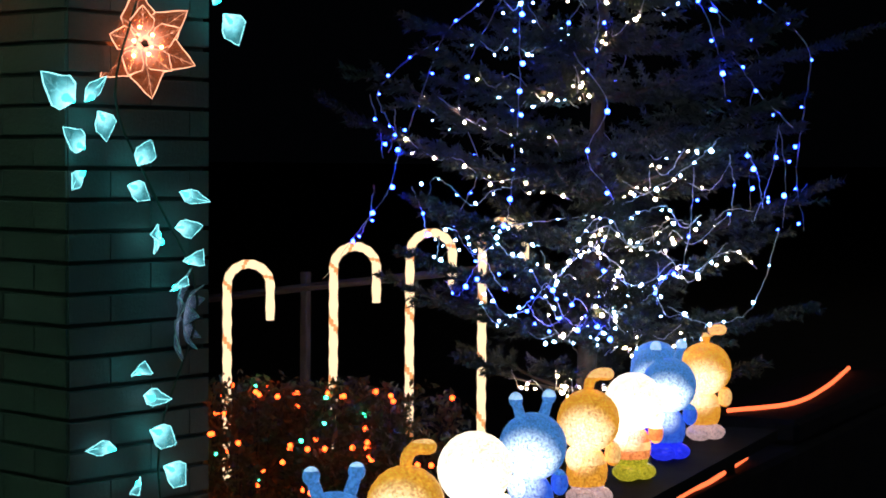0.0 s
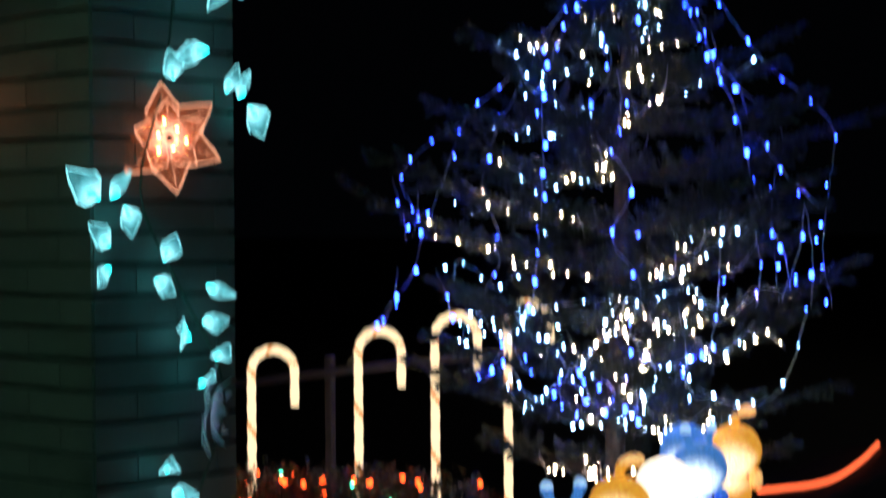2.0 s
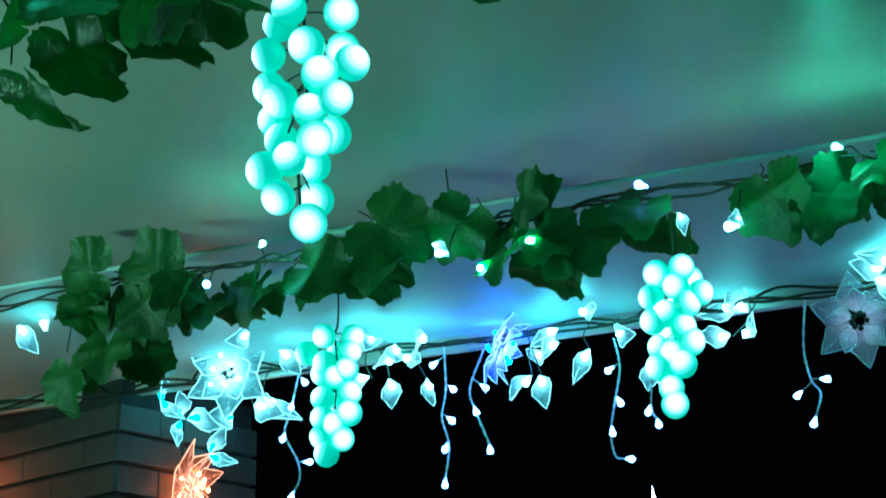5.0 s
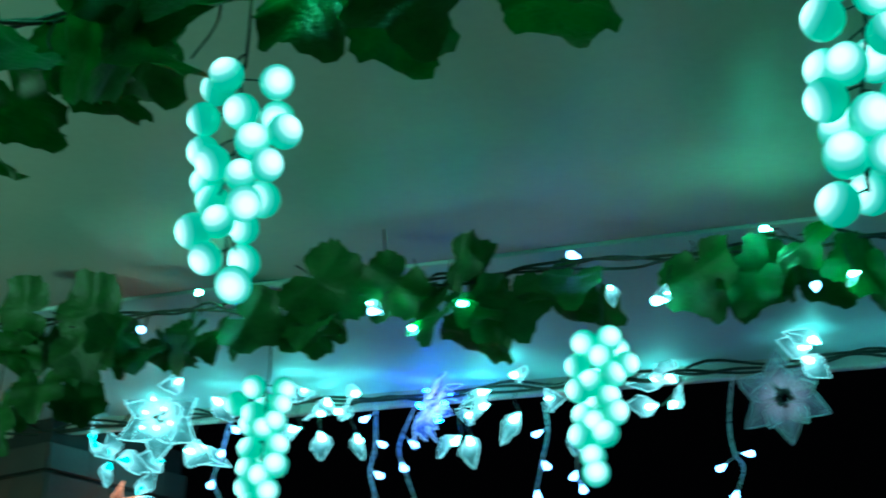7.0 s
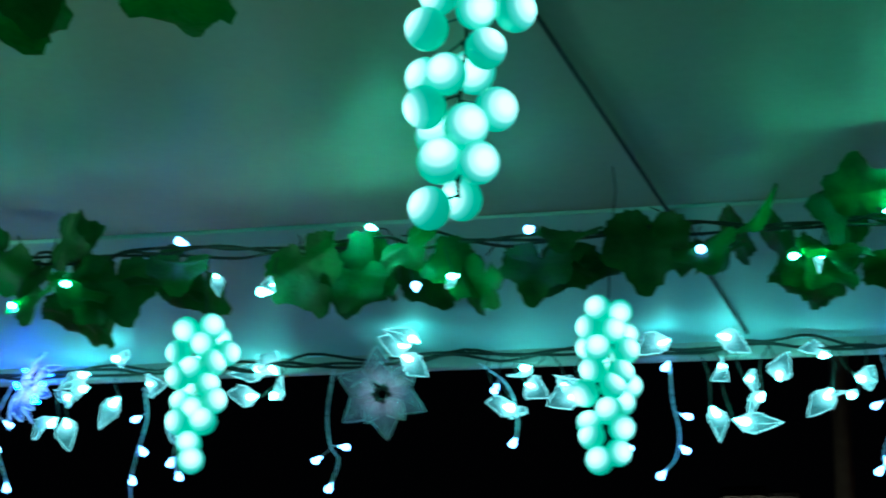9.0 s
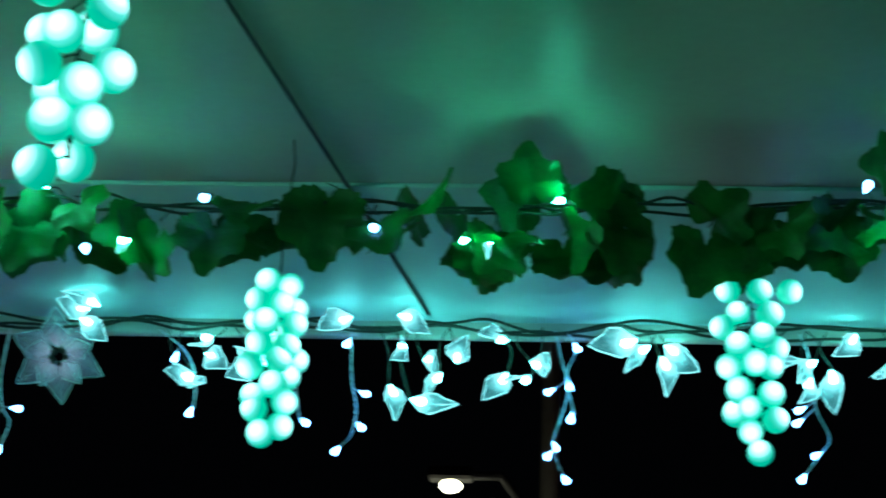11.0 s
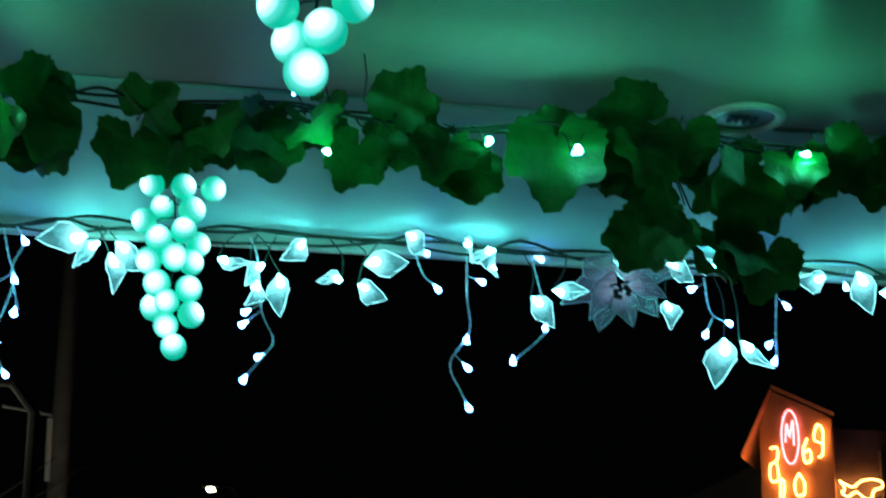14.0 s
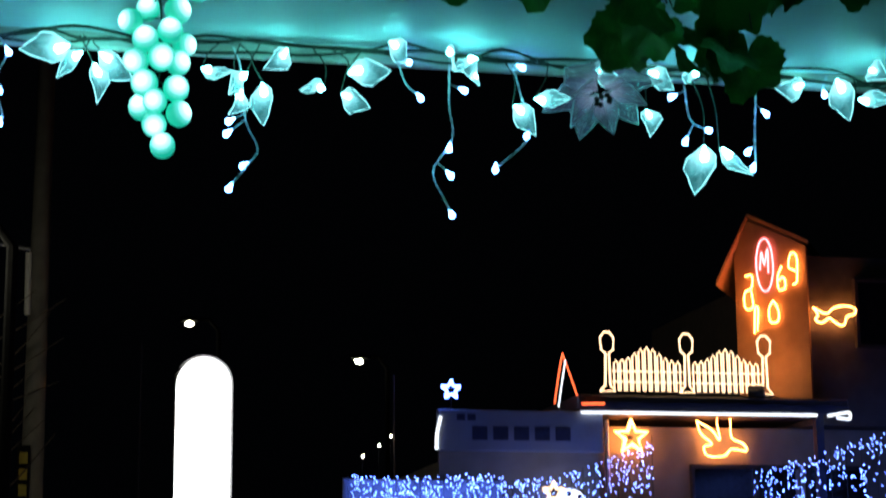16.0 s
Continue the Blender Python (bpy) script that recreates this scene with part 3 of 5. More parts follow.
# (points down the wire), (its diodes): along the rim and height
ICE_WEST = [
    ([(-1.711, 2.661), (-1.73, 2.586), (-1.739, 2.54), (-1.704, 2.478), (-1.704, 2.443), (-1.719, 2.411)], [(-1.694, 2.643), (-1.724, 2.595), (-1.743, 2.531), (-1.68, 2.476), (-1.72, 2.408)]),
    ([(-1.376, 2.688), (-1.372, 2.59), (-1.378, 2.535), (-1.367, 2.477), (-1.374, 2.405)], [(-1.398, 2.643), (-1.356, 2.589), (-1.359, 2.527), (-1.373, 2.472), (-1.374, 2.403)]),
    ([(-1.288, 2.66), (-1.316, 2.584), (-1.305, 2.538), (-1.277, 2.465)], [(-1.286, 2.584), (-1.306, 2.538), (-1.277, 2.46)]),
    ([(-1.014, 2.646), (-1.005, 2.59), (-1.016, 2.526), (-1.027, 2.468), (-1.023, 2.424), (-0.996, 2.414)], [(-1.028, 2.587), (-1.008, 2.523), (-1.025, 2.468), (-0.991, 2.414)]),
    ([(-0.941, 2.582), (-0.947, 2.507), (-0.936, 2.481)], [(-0.953, 2.5), (-0.934, 2.474)]),
    ([(-0.642, 2.679), (-0.655, 2.588), (-0.644, 2.524), (-0.629, 2.496), (-0.641, 2.449)], [(-0.617, 2.521), (-0.67, 2.498), (-0.644, 2.445)]),
    ([(-0.371, 2.673), (-0.319, 2.63), (-0.298, 2.577), (-0.298, 2.527)], [(-0.339, 2.62), (-0.305, 2.519)]),
    ([(-0.022, 2.663), (-0.018, 2.586), (-0.008, 2.534), (-0.014, 2.484), (-0.035, 2.459)], [(-0.029, 2.651), (0.008, 2.559), (0.003, 2.498), (-0.04, 2.454)]),
    ([(-0.126, 2.664), (-0.118, 2.577), (-0.108, 2.516), (-0.1, 2.507)], [(-0.123, 2.597), (-0.097, 2.505)]),
]
ICE_EAST = [
    ([(0.343, 2.681), (0.358, 2.619), (0.37, 2.578), (0.357, 2.526), (0.341, 2.47), (0.361, 2.416)], [(0.334, 2.568), (0.37, 2.578), (0.346, 2.468), (0.333, 2.452), (0.365, 2.41)]),
    ([(0.365, 2.68), (0.381, 2.646), (0.364, 2.598), (0.379, 2.527)], [(0.383, 2.649), (0.373, 2.519)]),
    ([(0.776, 2.678), (0.79, 2.638), (0.8, 2.545), (0.823, 2.495), (0.806, 2.463), (0.776, 2.424)], [(0.768, 2.519), (0.772, 2.542), (0.798, 2.461), (0.773, 2.419)]),
    ([(1.07, 2.69), (1.091, 2.631), (1.116, 2.607)], [(1.097, 2.67), (1.119, 2.604)]),
    ([(1.173, 2.687), (1.172, 2.592), (1.179, 2.53), (1.143, 2.467), (1.162, 2.417), (1.174, 2.391)], [(1.201, 2.622), (1.173, 2.511), (1.174, 2.46), (1.176, 2.387)]),
    ([(1.292, 2.687), (1.31, 2.619), (1.326, 2.557), (1.314, 2.525), (1.263, 2.479)], [(1.312, 2.672), (1.321, 2.542), (1.259, 2.476)]),
    ([(1.627, 2.652), (1.641, 2.592), (1.67, 2.572)], [(1.604, 2.631), (1.628, 2.545), (1.674, 2.569)]),
    ([(1.775, 2.654), (1.769, 2.565), (1.767, 2.506)], [(1.791, 2.608), (1.752, 2.531), (1.761, 2.5)]),
    ([(1.922, 2.69), (1.914, 2.668)], [(1.913, 2.653)]),
]
for i, (wire, diodes) in enumerate(ICE_WEST + ICE_EAST):
    icicle(wire, diodes, i)


def rim_cable():
    t = thing("light_cable", "dark green twisted cables of the leaf lights along the roof rim", "cable", pose(0, 3.46, 2.69))
    for s in range(3):
        r = random.Random(40 + s)
        pts = []
        x = -2.75
        while x < 2.5:
            pts.append((x, r.uniform(-0.02, 0.03), r.uniform(-0.022, 0.004)))
            x += r.uniform(0.06, 0.13)
        part("cable", tube(bmesh.new(), smooth_line(pts, 4), 0.0028, 6), M["stem"], t, smooth=True)
    # short dark leads that drop to the leaves
    for i, (x, y, z, _, _) in enumerate(RIM):
        if z < 2.66:
            r = random.Random(700 + i)
            sx = x + r.uniform(-0.04, 0.04)
            pts = smooth_line([(sx, 0.0, -0.01), (sx + 0.5 * (x - sx) + r.uniform(-0.025, 0.025), 0.01, (z - 2.69) * 0.5), (x, y - 3.46, z - 2.69)], 4)
            part("lead", tube(bmesh.new(), pts, 0.0014, 5), M["stem"], t, smooth=True)
    # cable down the pillar
    down = [(0.16, 0.0), (0.15, -0.15), (0.2, -0.4), (0.17, -0.7), (0.1, -0.95), (0.2, -1.15), (0.33, -1.4), (0.22, -1.7), (0.25, -2.0)]
    pts = [(PX + 0.27 * a + 0.03, 0.96 * a - 0.01, b) for a, b in down]
    part("cable", tube(bmesh.new(), smooth_line(pts, 5), 0.003, 6), M["stem"], t, smooth=True)


rim_cable()

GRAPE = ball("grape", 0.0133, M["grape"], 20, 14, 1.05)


def grapes(x, y, top, radius, stalk_to, seed, balls):
    """A bunch of frosted balls round a wire stem: balls as (across mm, down mm, 1 if behind)."""
    r = random.Random(seed)
    t = thing("grape_light", "bunch of frosted green grape balls lit from inside", "grape light", pose(x, y, top), group="grape lights")
    bm = bmesh.new()
    low = min(b for _, b, _ in balls) / 1000
    tube(bm, smooth_line([(0, 0, stalk_to - top), (0.003, 0, 0.03), (-0.002, 0, 0), (0.003, 0.001, low * 0.35), (-0.003, 0, low * 0.7), (0, 0, low + 0.01)], 4), 0.0013, 5)
    for across, down, behind in balls:
        p = Vector((across / 1000, (0.022 if behind else -0.012) + r.uniform(-0.004, 0.004), down / 1000))
        # the painted hot side of each ball turns mostly towards the house
        out = Vector((0.9 * p.x / 0.03 + r.uniform(-0.5, 0.5), -1.0 + r.uniform(-0.2, 0.5), r.uniform(-0.5, 0.35))).normalized()
        turn = out.to_track_quat("X", "Z").to_matrix().to_4x4()
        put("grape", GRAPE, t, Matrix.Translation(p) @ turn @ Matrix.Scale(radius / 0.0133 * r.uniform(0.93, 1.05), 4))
        tube(bm, [(0, 0, p.z + 0.012), (0.4 * p.x, 0.3 * p.y, p.z + 0.008), 0.75 * p + Vector((0, 0, 0.25 * p.z))], 0.0009, 4)
    part("stem", bm, M["stem"], t)


grapes(-1.136, 2.65, 2.464, 0.0182, 2.6, 1, [(-13, 0, 0), (36, -6, 0), (-45, -22, 0), (-11, -18, 1), (33, -30, 0), (-12, -41, 0), (27, -55, 0), (7, -66, 0), (-38, -46, 1), (29, -92, 0), (-14, -95, 0), (-10, -95, 1), (-14, -125, 0), (-5, -118, 1), (31, -122, 0), (7, -136, 0), (-17, -152, 0), (17, -158, 0), (-9, -178, 0)])
grapes(-0.602, 2.65, 2.489, 0.0182, 2.6, 2, [(-20, -3, 0), (17, 0, 0), (8, -25, 0), (42, -39, 0), (-26, -38, 0), (18, -7, 1), (-1, -47, 1), (24, -54, 0), (-10, -62, 0), (-25, -72, 0), (17, -85, 0), (26, -106, 0), (-14, -78, 1), (-29, -100, 1), (-3, -118, 0), (-20, -136, 0), (14, -136, 0), (-3, -168, 0), (1, -191, 0), (-18, -141, 1)])
grapes(-0.029, 2.65, 2.49, 0.0178, 2.6, 3, [(-11, 0, 0), (19, -7, 0), (-23, -24, 0), (9, -31, 0), (23, -29, 1), (-11, -56, 0), (26, -59, 0), (-30, -42, 1), (-19, -83, 0), (-3, -65, 1), (18, -90, 0), (8, -108, 0), (26, -99, 1), (-28, -117, 0), (3, -141, 0), (17, -123, 1), (-23, -157, 0), (20, -166, 0), (-20, -175, 0), (14, -197, 0), (-10, -207, 0)])
grapes(0.601, 2.65, 2.485, 0.0172, 2.58, 4, [(-32, 0, 0), (9, 0, 0), (48, 0, 0), (-16, -19, 1), (21, -32, 0), (-40, -51, 0), (12, -60, 0), (-20, -74, 0), (33, -68, 1), (-32, -104, 0), (1, -97, 0), (25, -94, 1), (-20, -134, 0), (21, -140, 0), (-6, -158, 0), (-21, -156, 1), (25, -174, 0), (-6, -188, 0), (5, -217, 0)])
grapes(-0.437, 1.4, 2.328, 0.0131, 2.7, 5, [(-7, -9, 0), (-37, 0, 1), (36, -21, 0), (9, -42, 0), (19, -34, 1), (-21, -45, 0), (45, -62, 0), (20, -67, 0), (-23, -69, 0), (-10, -82, 0), (35, -89, 0), (13, -94, 0), (-39, -79, 1), (12, -100, 1), (-30, -98, 1), (18, -117, 0), (-5, -127, 0), (-23, -134, 0), (-3, -121, 1), (-10, -157, 0), (-3, -147, 1), (12, -178, 0)])
grapes(0.041, 1.35, 2.323, 0.0142, 2.7, 6, [(-7, 0, 1), (25, -27, 0), (-10, -8, 0), (12, -2, 0), (-22, -20, 1), (11, -50, 0), (37, -55, 0), (-21, -63, 0), (18, -80, 0), (-7, -97, 0), (-29, -81, 1), (4, -81, 1), (-21, -118, 0), (25, -122, 0), (7, -135, 0), (-19, -125, 1), (-10, -156, 0), (15, -159, 0), (-16, -187, 0), (-2, -171, 1)])
grapes(0.641, 1.5, 2.373, 0.0158, 2.7, 7, [(-4, -34, 0), (-18, -6, 1), (19, -19, 0), (-3, 0, 0), (-12, -42, 1), (14, -59, 0), (42, -50, 1), (-21, -89, 0), (17, -101, 0), (26, -113, 1), (-31, -136, 0), (2, -153, 0), (-16, -148, 1), (-11, -185, 0)])


def vine_leaf_mesh(name, size, seed):
    """A cloth grape-vine leaf, 1 long in its size from stalk to tip: five pointed lobes, toothed, folded along its ribs."""
    r = random.Random(seed)
    bm = bmesh.new()
    n = 48
    keys = [(0, 0.62), (22, 0.5), (38, 0.44), (58, 0.56), (84, 0.46), (112, 0.5), (140, 0.42), (164, 0.34), (180, 0.1)]
    ring = []
    for k in range(n):
        a = 360 * k / n
        b = min(a, 360 - a)
        for (u, p), (v, q) in zip(keys, keys[1:]):
            if u <= b <= v:
                f = (b - u) / (v - u)
                rad = p + (q - p) * f
                break
        rad *= 1.0 + (0.03 if k % 2 else -0.03) * (b < 160) + r.uniform(-0.03, 0.03)
        ring.append((size * rad * math.sin(math.radians(a)), -size * rad * math.cos(math.radians(a))))
    bend = r.uniform(0.5, 1.3)
    up = lambda x, z: size * (0.25 * bend * (abs(x) / size) ** 1.3 - 0.4 * bend * (z / size) ** 2 + 0.045 * math.sin(13 * x / size + seed) * (abs(z) / size + 0.3) + 0.03 * math.cos(17 * z / size))  # noqa: E731
    layers = []
    for f in (1.0, 0.7, 0.36):
        layers.append([bm.verts.new((f * x, up(f * x, f * z), f * z - size * 0.38)) for x, z in ring])
    centre = bm.verts.new((0, up(0, 0), -size * 0.38))
    for k in range(n):
        j = (k + 1) % n
        for u, v in zip(layers, layers[1:]):
            bm.faces.new((u[k], u[j], v[j], v[k]))
        bm.faces.new((layers[-1][k], layers[-1][j], centre))
    return mesh_of(name, bm, M["vine"], True)


VINE = [vine_leaf_mesh("leaf", 0.1, s) for s in range(8)]
MID_LED = drop_mesh("diode", 0.0044, 0.014, M["vine_led"])


def garland_stem(t, x0, x1, r):
    for s in range(3):
        pts, x = [], x0
        while x < x1:
            pts.append((x, r.uniform(-0.014, 0.014), r.uniform(-0.012, 0.012)))
            x += r.uniform(0.04, 0.11)
        part("stem", tube(bmesh.new(), smooth_line(pts, 4), 0.0022, 6), M["stem"], t, smooth=True)


def vine_leaf(t, i, x, y, z, d, size, r, stem_at=None):
    put("leaf", VINE[i % 8], t, aim((x, y, z), d, (r.uniform(-0.55, 0.55), -1.0, r.uniform(-0.45, 0.15)), size))
    if stem_at is not None:
        mid = ((x + stem_at) / 2 + r.uniform(-0.012, 0.012), y * 0.5, z * 0.5 + r.uniform(-0.006, 0.01))
        part("stalk", tube(bmesh.new(), smooth_line([(stem_at, 0, 0), mid, (x, y, z)], 3), 0.0012, 4), M["stem"], t)


# (along the garland, height of the stalk end, lean in degrees, length)
VINE_PILLAR = [(-1.586, 2.591, -20, 0.086), (-1.537, 2.62, -95, 0.125), (-1.4, 2.592, -104, 0.148), (-1.486, 2.586, 30, 0.1108), (-1.399, 2.564, 26, 0.077), (-1.531, 2.518, 9, 0.1), (-1.625, 2.497, 4, 0.108)]
VINE_WEST = [(-1.261, 2.59, -18, 0.104), (-1.37, 2.575, -33, 0.067), (-1.198, 2.583, 67, 0.118), (-1.031, 2.564, -11, 0.078), (-1.08, 2.644, 54, 0.139), (-0.885, 2.635, -37, 0.115), (-0.832, 2.633, 60, 0.088), (-0.826, 2.554, -9, 0.081), (-0.739, 2.599, 16, 0.108), (-0.766, 2.562, -9, 0.062), (-0.627, 2.594, 8, 0.086), (-0.458, 2.611, 16, 0.125), (-0.364, 2.579, -14, 0.097), (-0.307, 2.599, 31, 0.085), (-0.189, 2.566, -20, 0.087), (-0.113, 2.582, -7, 0.1), (-0.061, 2.597, -25, 0.058)]
VINE_MIDDLE = [(0.034, 2.624, -5, 0.123), (0.105, 2.58, 8, 0.077), (0.18, 2.618, 0, 0.054), (0.256, 2.564, -15, 0.078), (0.312, 2.599, -171, 0.08), (0.268, 2.56, 22, 0.066), (0.352, 2.561, 3, 0.055), (0.44, 2.601, -92, 0.086), (0.434, 2.586, -10, 0.097), (0.568, 2.58, 177, 0.063), (0.544, 2.568, -10, 0.105), (0.643, 2.597, 8, 0.087), (0.712, 2.593, 13, 0.099), (0.765, 2.591, 20, 0.069), (0.792, 2.661, -66, 0.056), (0.851, 2.587, -16, 0.099), (0.882, 2.588, 156, 0.098), (0.974, 2.582, -31, 0.1), (0.981, 2.582, 16, 0.074)]
VINE_END = [(1.121, 2.629, -4, 0.145), (1.23, 2.601, -2, 0.097), (1.284, 2.625, -92, 0.12), (1.305, 2.639, -6, 0.101), (1.296, 2.5, -67, 0.095), (1.306, 2.494, -47, 0.097), (1.393, 2.581, -14, 0.145), (1.456, 2.597, -3, 0.095), (1.421, 2.47, -9, 0.106), (1.388, 2.445, -29, 0.07), (1.504, 2.63, 37, 0.1108)]
VINE_LAMPS = [(-0.572, 2.554, 16, 0.053), (-0.225, 2.535, -30, 0.045), (-0.485, 2.533, -36, 0.035), (-0.948, 2.568, 64, 0.037), (0.257, 2.539, -12, 0.052)]
VINE_DIODES = [(-1.243, 2.609, 0), (-1.336, 2.565, 1), (-0.783, 2.55, 2), (-0.862, 2.517, 0), (-0.923, 2.55, 1), (-0.614, 2.599, 1), (-0.487, 2.522, 2), (-0.341, 2.607, 0), (-0.282, 2.514, 1), (-0.229, 2.531, 0), (-0.123, 2.597, 1), (0.099, 2.55, 1), (0.227, 2.54, 0), (0.34, 2.593, 0), (0.789, 2.535, 0), (1.011, 2.559, 0), (0.747, 2.611, 1), (1.131, 2.555, 1), (1.139, 2.564, 0), (1.462, 2.579, 0)]


def mid_garland():
    """The garland under the ceiling: leaves in loose tiers, acrylic leaf lamps and diodes between them."""
    r = random.Random(11)
    z0 = 2.605
    t = thing("vine_garland", "artificial grape-vine garland with green leaves and small diodes under the ceiling", "garland", pose(0, 2.65, z0))
    garland_stem(t, -2.1, 2.1, r)
    for i, (x, z, angle, shown) in enumerate(VINE_PILLAR + VINE_WEST + VINE_MIDDLE + VINE_END):
        d = lean_way(angle, shown, 0.108, i)
        vine_leaf(t, i, x, -0.02 + r.uniform(-0.02, 0.012), z - z0, d, max(0.92, shown / 0.1), r, x + r.uniform(-0.02, 0.02))
        # a second leaf tucked behind
        for k in range(2 if i % 3 else 1):
            d2 = lean_way(angle * 0.5 + r.uniform(-75, 75), shown * 0.85, 0.108, i + 1)
            vine_leaf(t, i + 3 + k, x + r.uniform(-0.04, 0.04), 0.02 + 0.015 * k, min(0.012, z - z0), d2, r.uniform(0.8, 1.05), r)
    for i in range(10):
            # the leaves go on towards the far end
        vine_leaf(t, i, 1.6 + 0.05 * i, -0.01, r.uniform(-0.02, 0.02), lean_way(r.uniform(-70, 70), 0.09, 0.1, i), 1.0, r)
    for x, z, kind in VINE_DIODES:
        put("diode", (MID_LED, ICE_LED, LEAF_LED)[kind], t, aim((x, -0.05, z - z0), (r.uniform(-1, 1), -0.6, r.uniform(-0.4, 0.4))), "small glowing diode")
        sx = x + r.uniform(-0.04, 0.04)
        part("lead", tube(bmesh.new(), smooth_line([(sx, 0, 0), ((sx + x) / 2, -0.03, (z - z0) * 0.5 + 0.008), (x, -0.048, z - z0)], 3), 0.0012, 4), M["stem"], t)
    for i, (x, z, angle, shown) in enumerate(VINE_LAMPS):
        leaf_light((x, 2.60, z), lean_way(angle, shown, 0.064, i), (1.0, -1, -0.2), 0.5, i, MID_LED)


def near_garland():
    """The garland nearest the house, large leaves, mostly above the eye."""
    r = random.Random(23)
    y0, z0 = 1.42, 2.42
    t = thing("vine_garland", "artificial grape-vine garland with large green leaves hung on the porch ceiling", "garland", pose(0, y0, z0))
    garland_stem(t, -2.6, 2.4, r)
    for i, (x, z, angle, shown) in enumerate(NEAR):
        vine_leaf(t, i, x, r.uniform(-0.02, 0.02), z - z0, lean_way(angle, shown, 0.115, i), max(0.95, shown / 0.1), r, x + r.uniform(-0.015, 0.015))
    x = -2.5
    while x < 2.3:
        if x < -0.75 or x > 0.0:
            vine_leaf(t, int(x * 40) + 200, x, r.uniform(-0.03, 0.03), r.uniform(0.03, 0.07), lean_way(r.uniform(-80, 80), 0.08, 0.1, 1), r.uniform(0.8, 1.0), r)
        x += r.uniform(0.05, 0.09)
    x = -2.45
    while x < 1.0:
        put("diode", MID_LED, t, aim((x, r.uniform(-0.03, 0.03), 0.055 + r.uniform(-0.01, 0.03)), (r.uniform(-1, 1), -0.4, 0.5)), "small glowing diode")
        part("lead", tube(bmesh.new(), [(x + 0.02, 0, 0), (x, 0, 0.05)], 0.0011, 4), M["stem"], t)
        x += r.uniform(0.1, 0.16)
    put("diode", MID_LED, t, aim((-0.372, -0.03, -0.02), (0, -0.6, -0.4)), "small glowing diode")


NEAR_WEST = [(-0.704, 2.389, 17, 0.073), (-0.712, 2.383, 1, 0.053), (-0.633, 2.385, -17, 0.055), (-0.6, 2.378, -20, 0.048), (-0.556, 2.368, 5, 0.047), (-0.525, 2.356, 21, 0.046), (-0.745, 2.355, 8, 0.052), (-0.489, 2.348, -28, 0.031)]
NEAR = NEAR_WEST + [(-0.565, 2.437, 19, 0.119), (-0.583, 2.415, -1, 0.073), (-0.504, 2.422, 9, 0.095), (-0.466, 2.4, -7, 0.058), (-0.63, 2.433, 0, 0.077), (-0.386, 2.412, 21, 0.11), (-0.309, 2.408, 19, 0.11), (-0.327, 2.402, -3, 0.085), (-0.243, 2.397, -3, 0.047), (-0.175, 2.39, 22, 0.088), (-0.197, 2.389, -10, 0.055), (-0.438, 2.431, 18, 0.066), (-0.524, 2.41, -32, 0.059)]
mid_garland()
near_garland()


def ceiling_hook(x, y, z0):
    bm = tube(bmesh.new(), [(0, 0, z0 - 2.7), (0.004, 0, (z0 - 2.7) * 0.5), (0, 0, 0.0)], 0.0012, 5)
    tagged(put("ceiling_hook", mesh_of("ceiling_hook", bm, M["stem"]), None, pose(x, y, 2.70)), "thin dark wire hook that holds a garland", "hook", "garland hooks")


for hx, hy, hz in ((-1.2, 1.42, 2.40), (-0.25, 1.42, 2.40), (0.75, 1.42, 2.40), (1.2, 1.42, 2.40), (-1.9, 2.65, 2.63), (-0.95, 2.65, 2.63), (-0.02, 2.65, 2.63), (0.85, 2.65, 2.63), (1.9, 2.65, 2.63)):
    ceiling_hook(hx, hy, hz)


# ---- the yard beyond the pillar ----
def leaf_cloud(name, boxes, count, size, mat, parent, seed):
    """Many small bent leaves through lumpy volumes: (centre, radii)."""
    r = np.random.RandomState(seed)
    verts, faces = [], []
    for k in range(count):
        c, rad = boxes[r.randint(len(boxes))]
        d = r.normal(size=3)
        d /= np.linalg.norm(d)
        p = np.array(c) + d * np.array(rad) * r.uniform(0.55, 1.05)
        a = r.normal(size=3)
        a /= np.linalg.norm(a)
        b = np.cross(a, r.normal(size=3))
        b /= np.linalg.norm(b)
        s = size * r.uniform(0.6, 1.3)
        i = len(verts)
        verts += [p - a * s, p + b * s * 0.4, p + a * s, p - b * s * 0.4]
        faces += [(i, i + 1, i + 2), (i, i + 2, i + 3)]
    return put(name, raw_mesh(name, verts, faces, mat), parent)


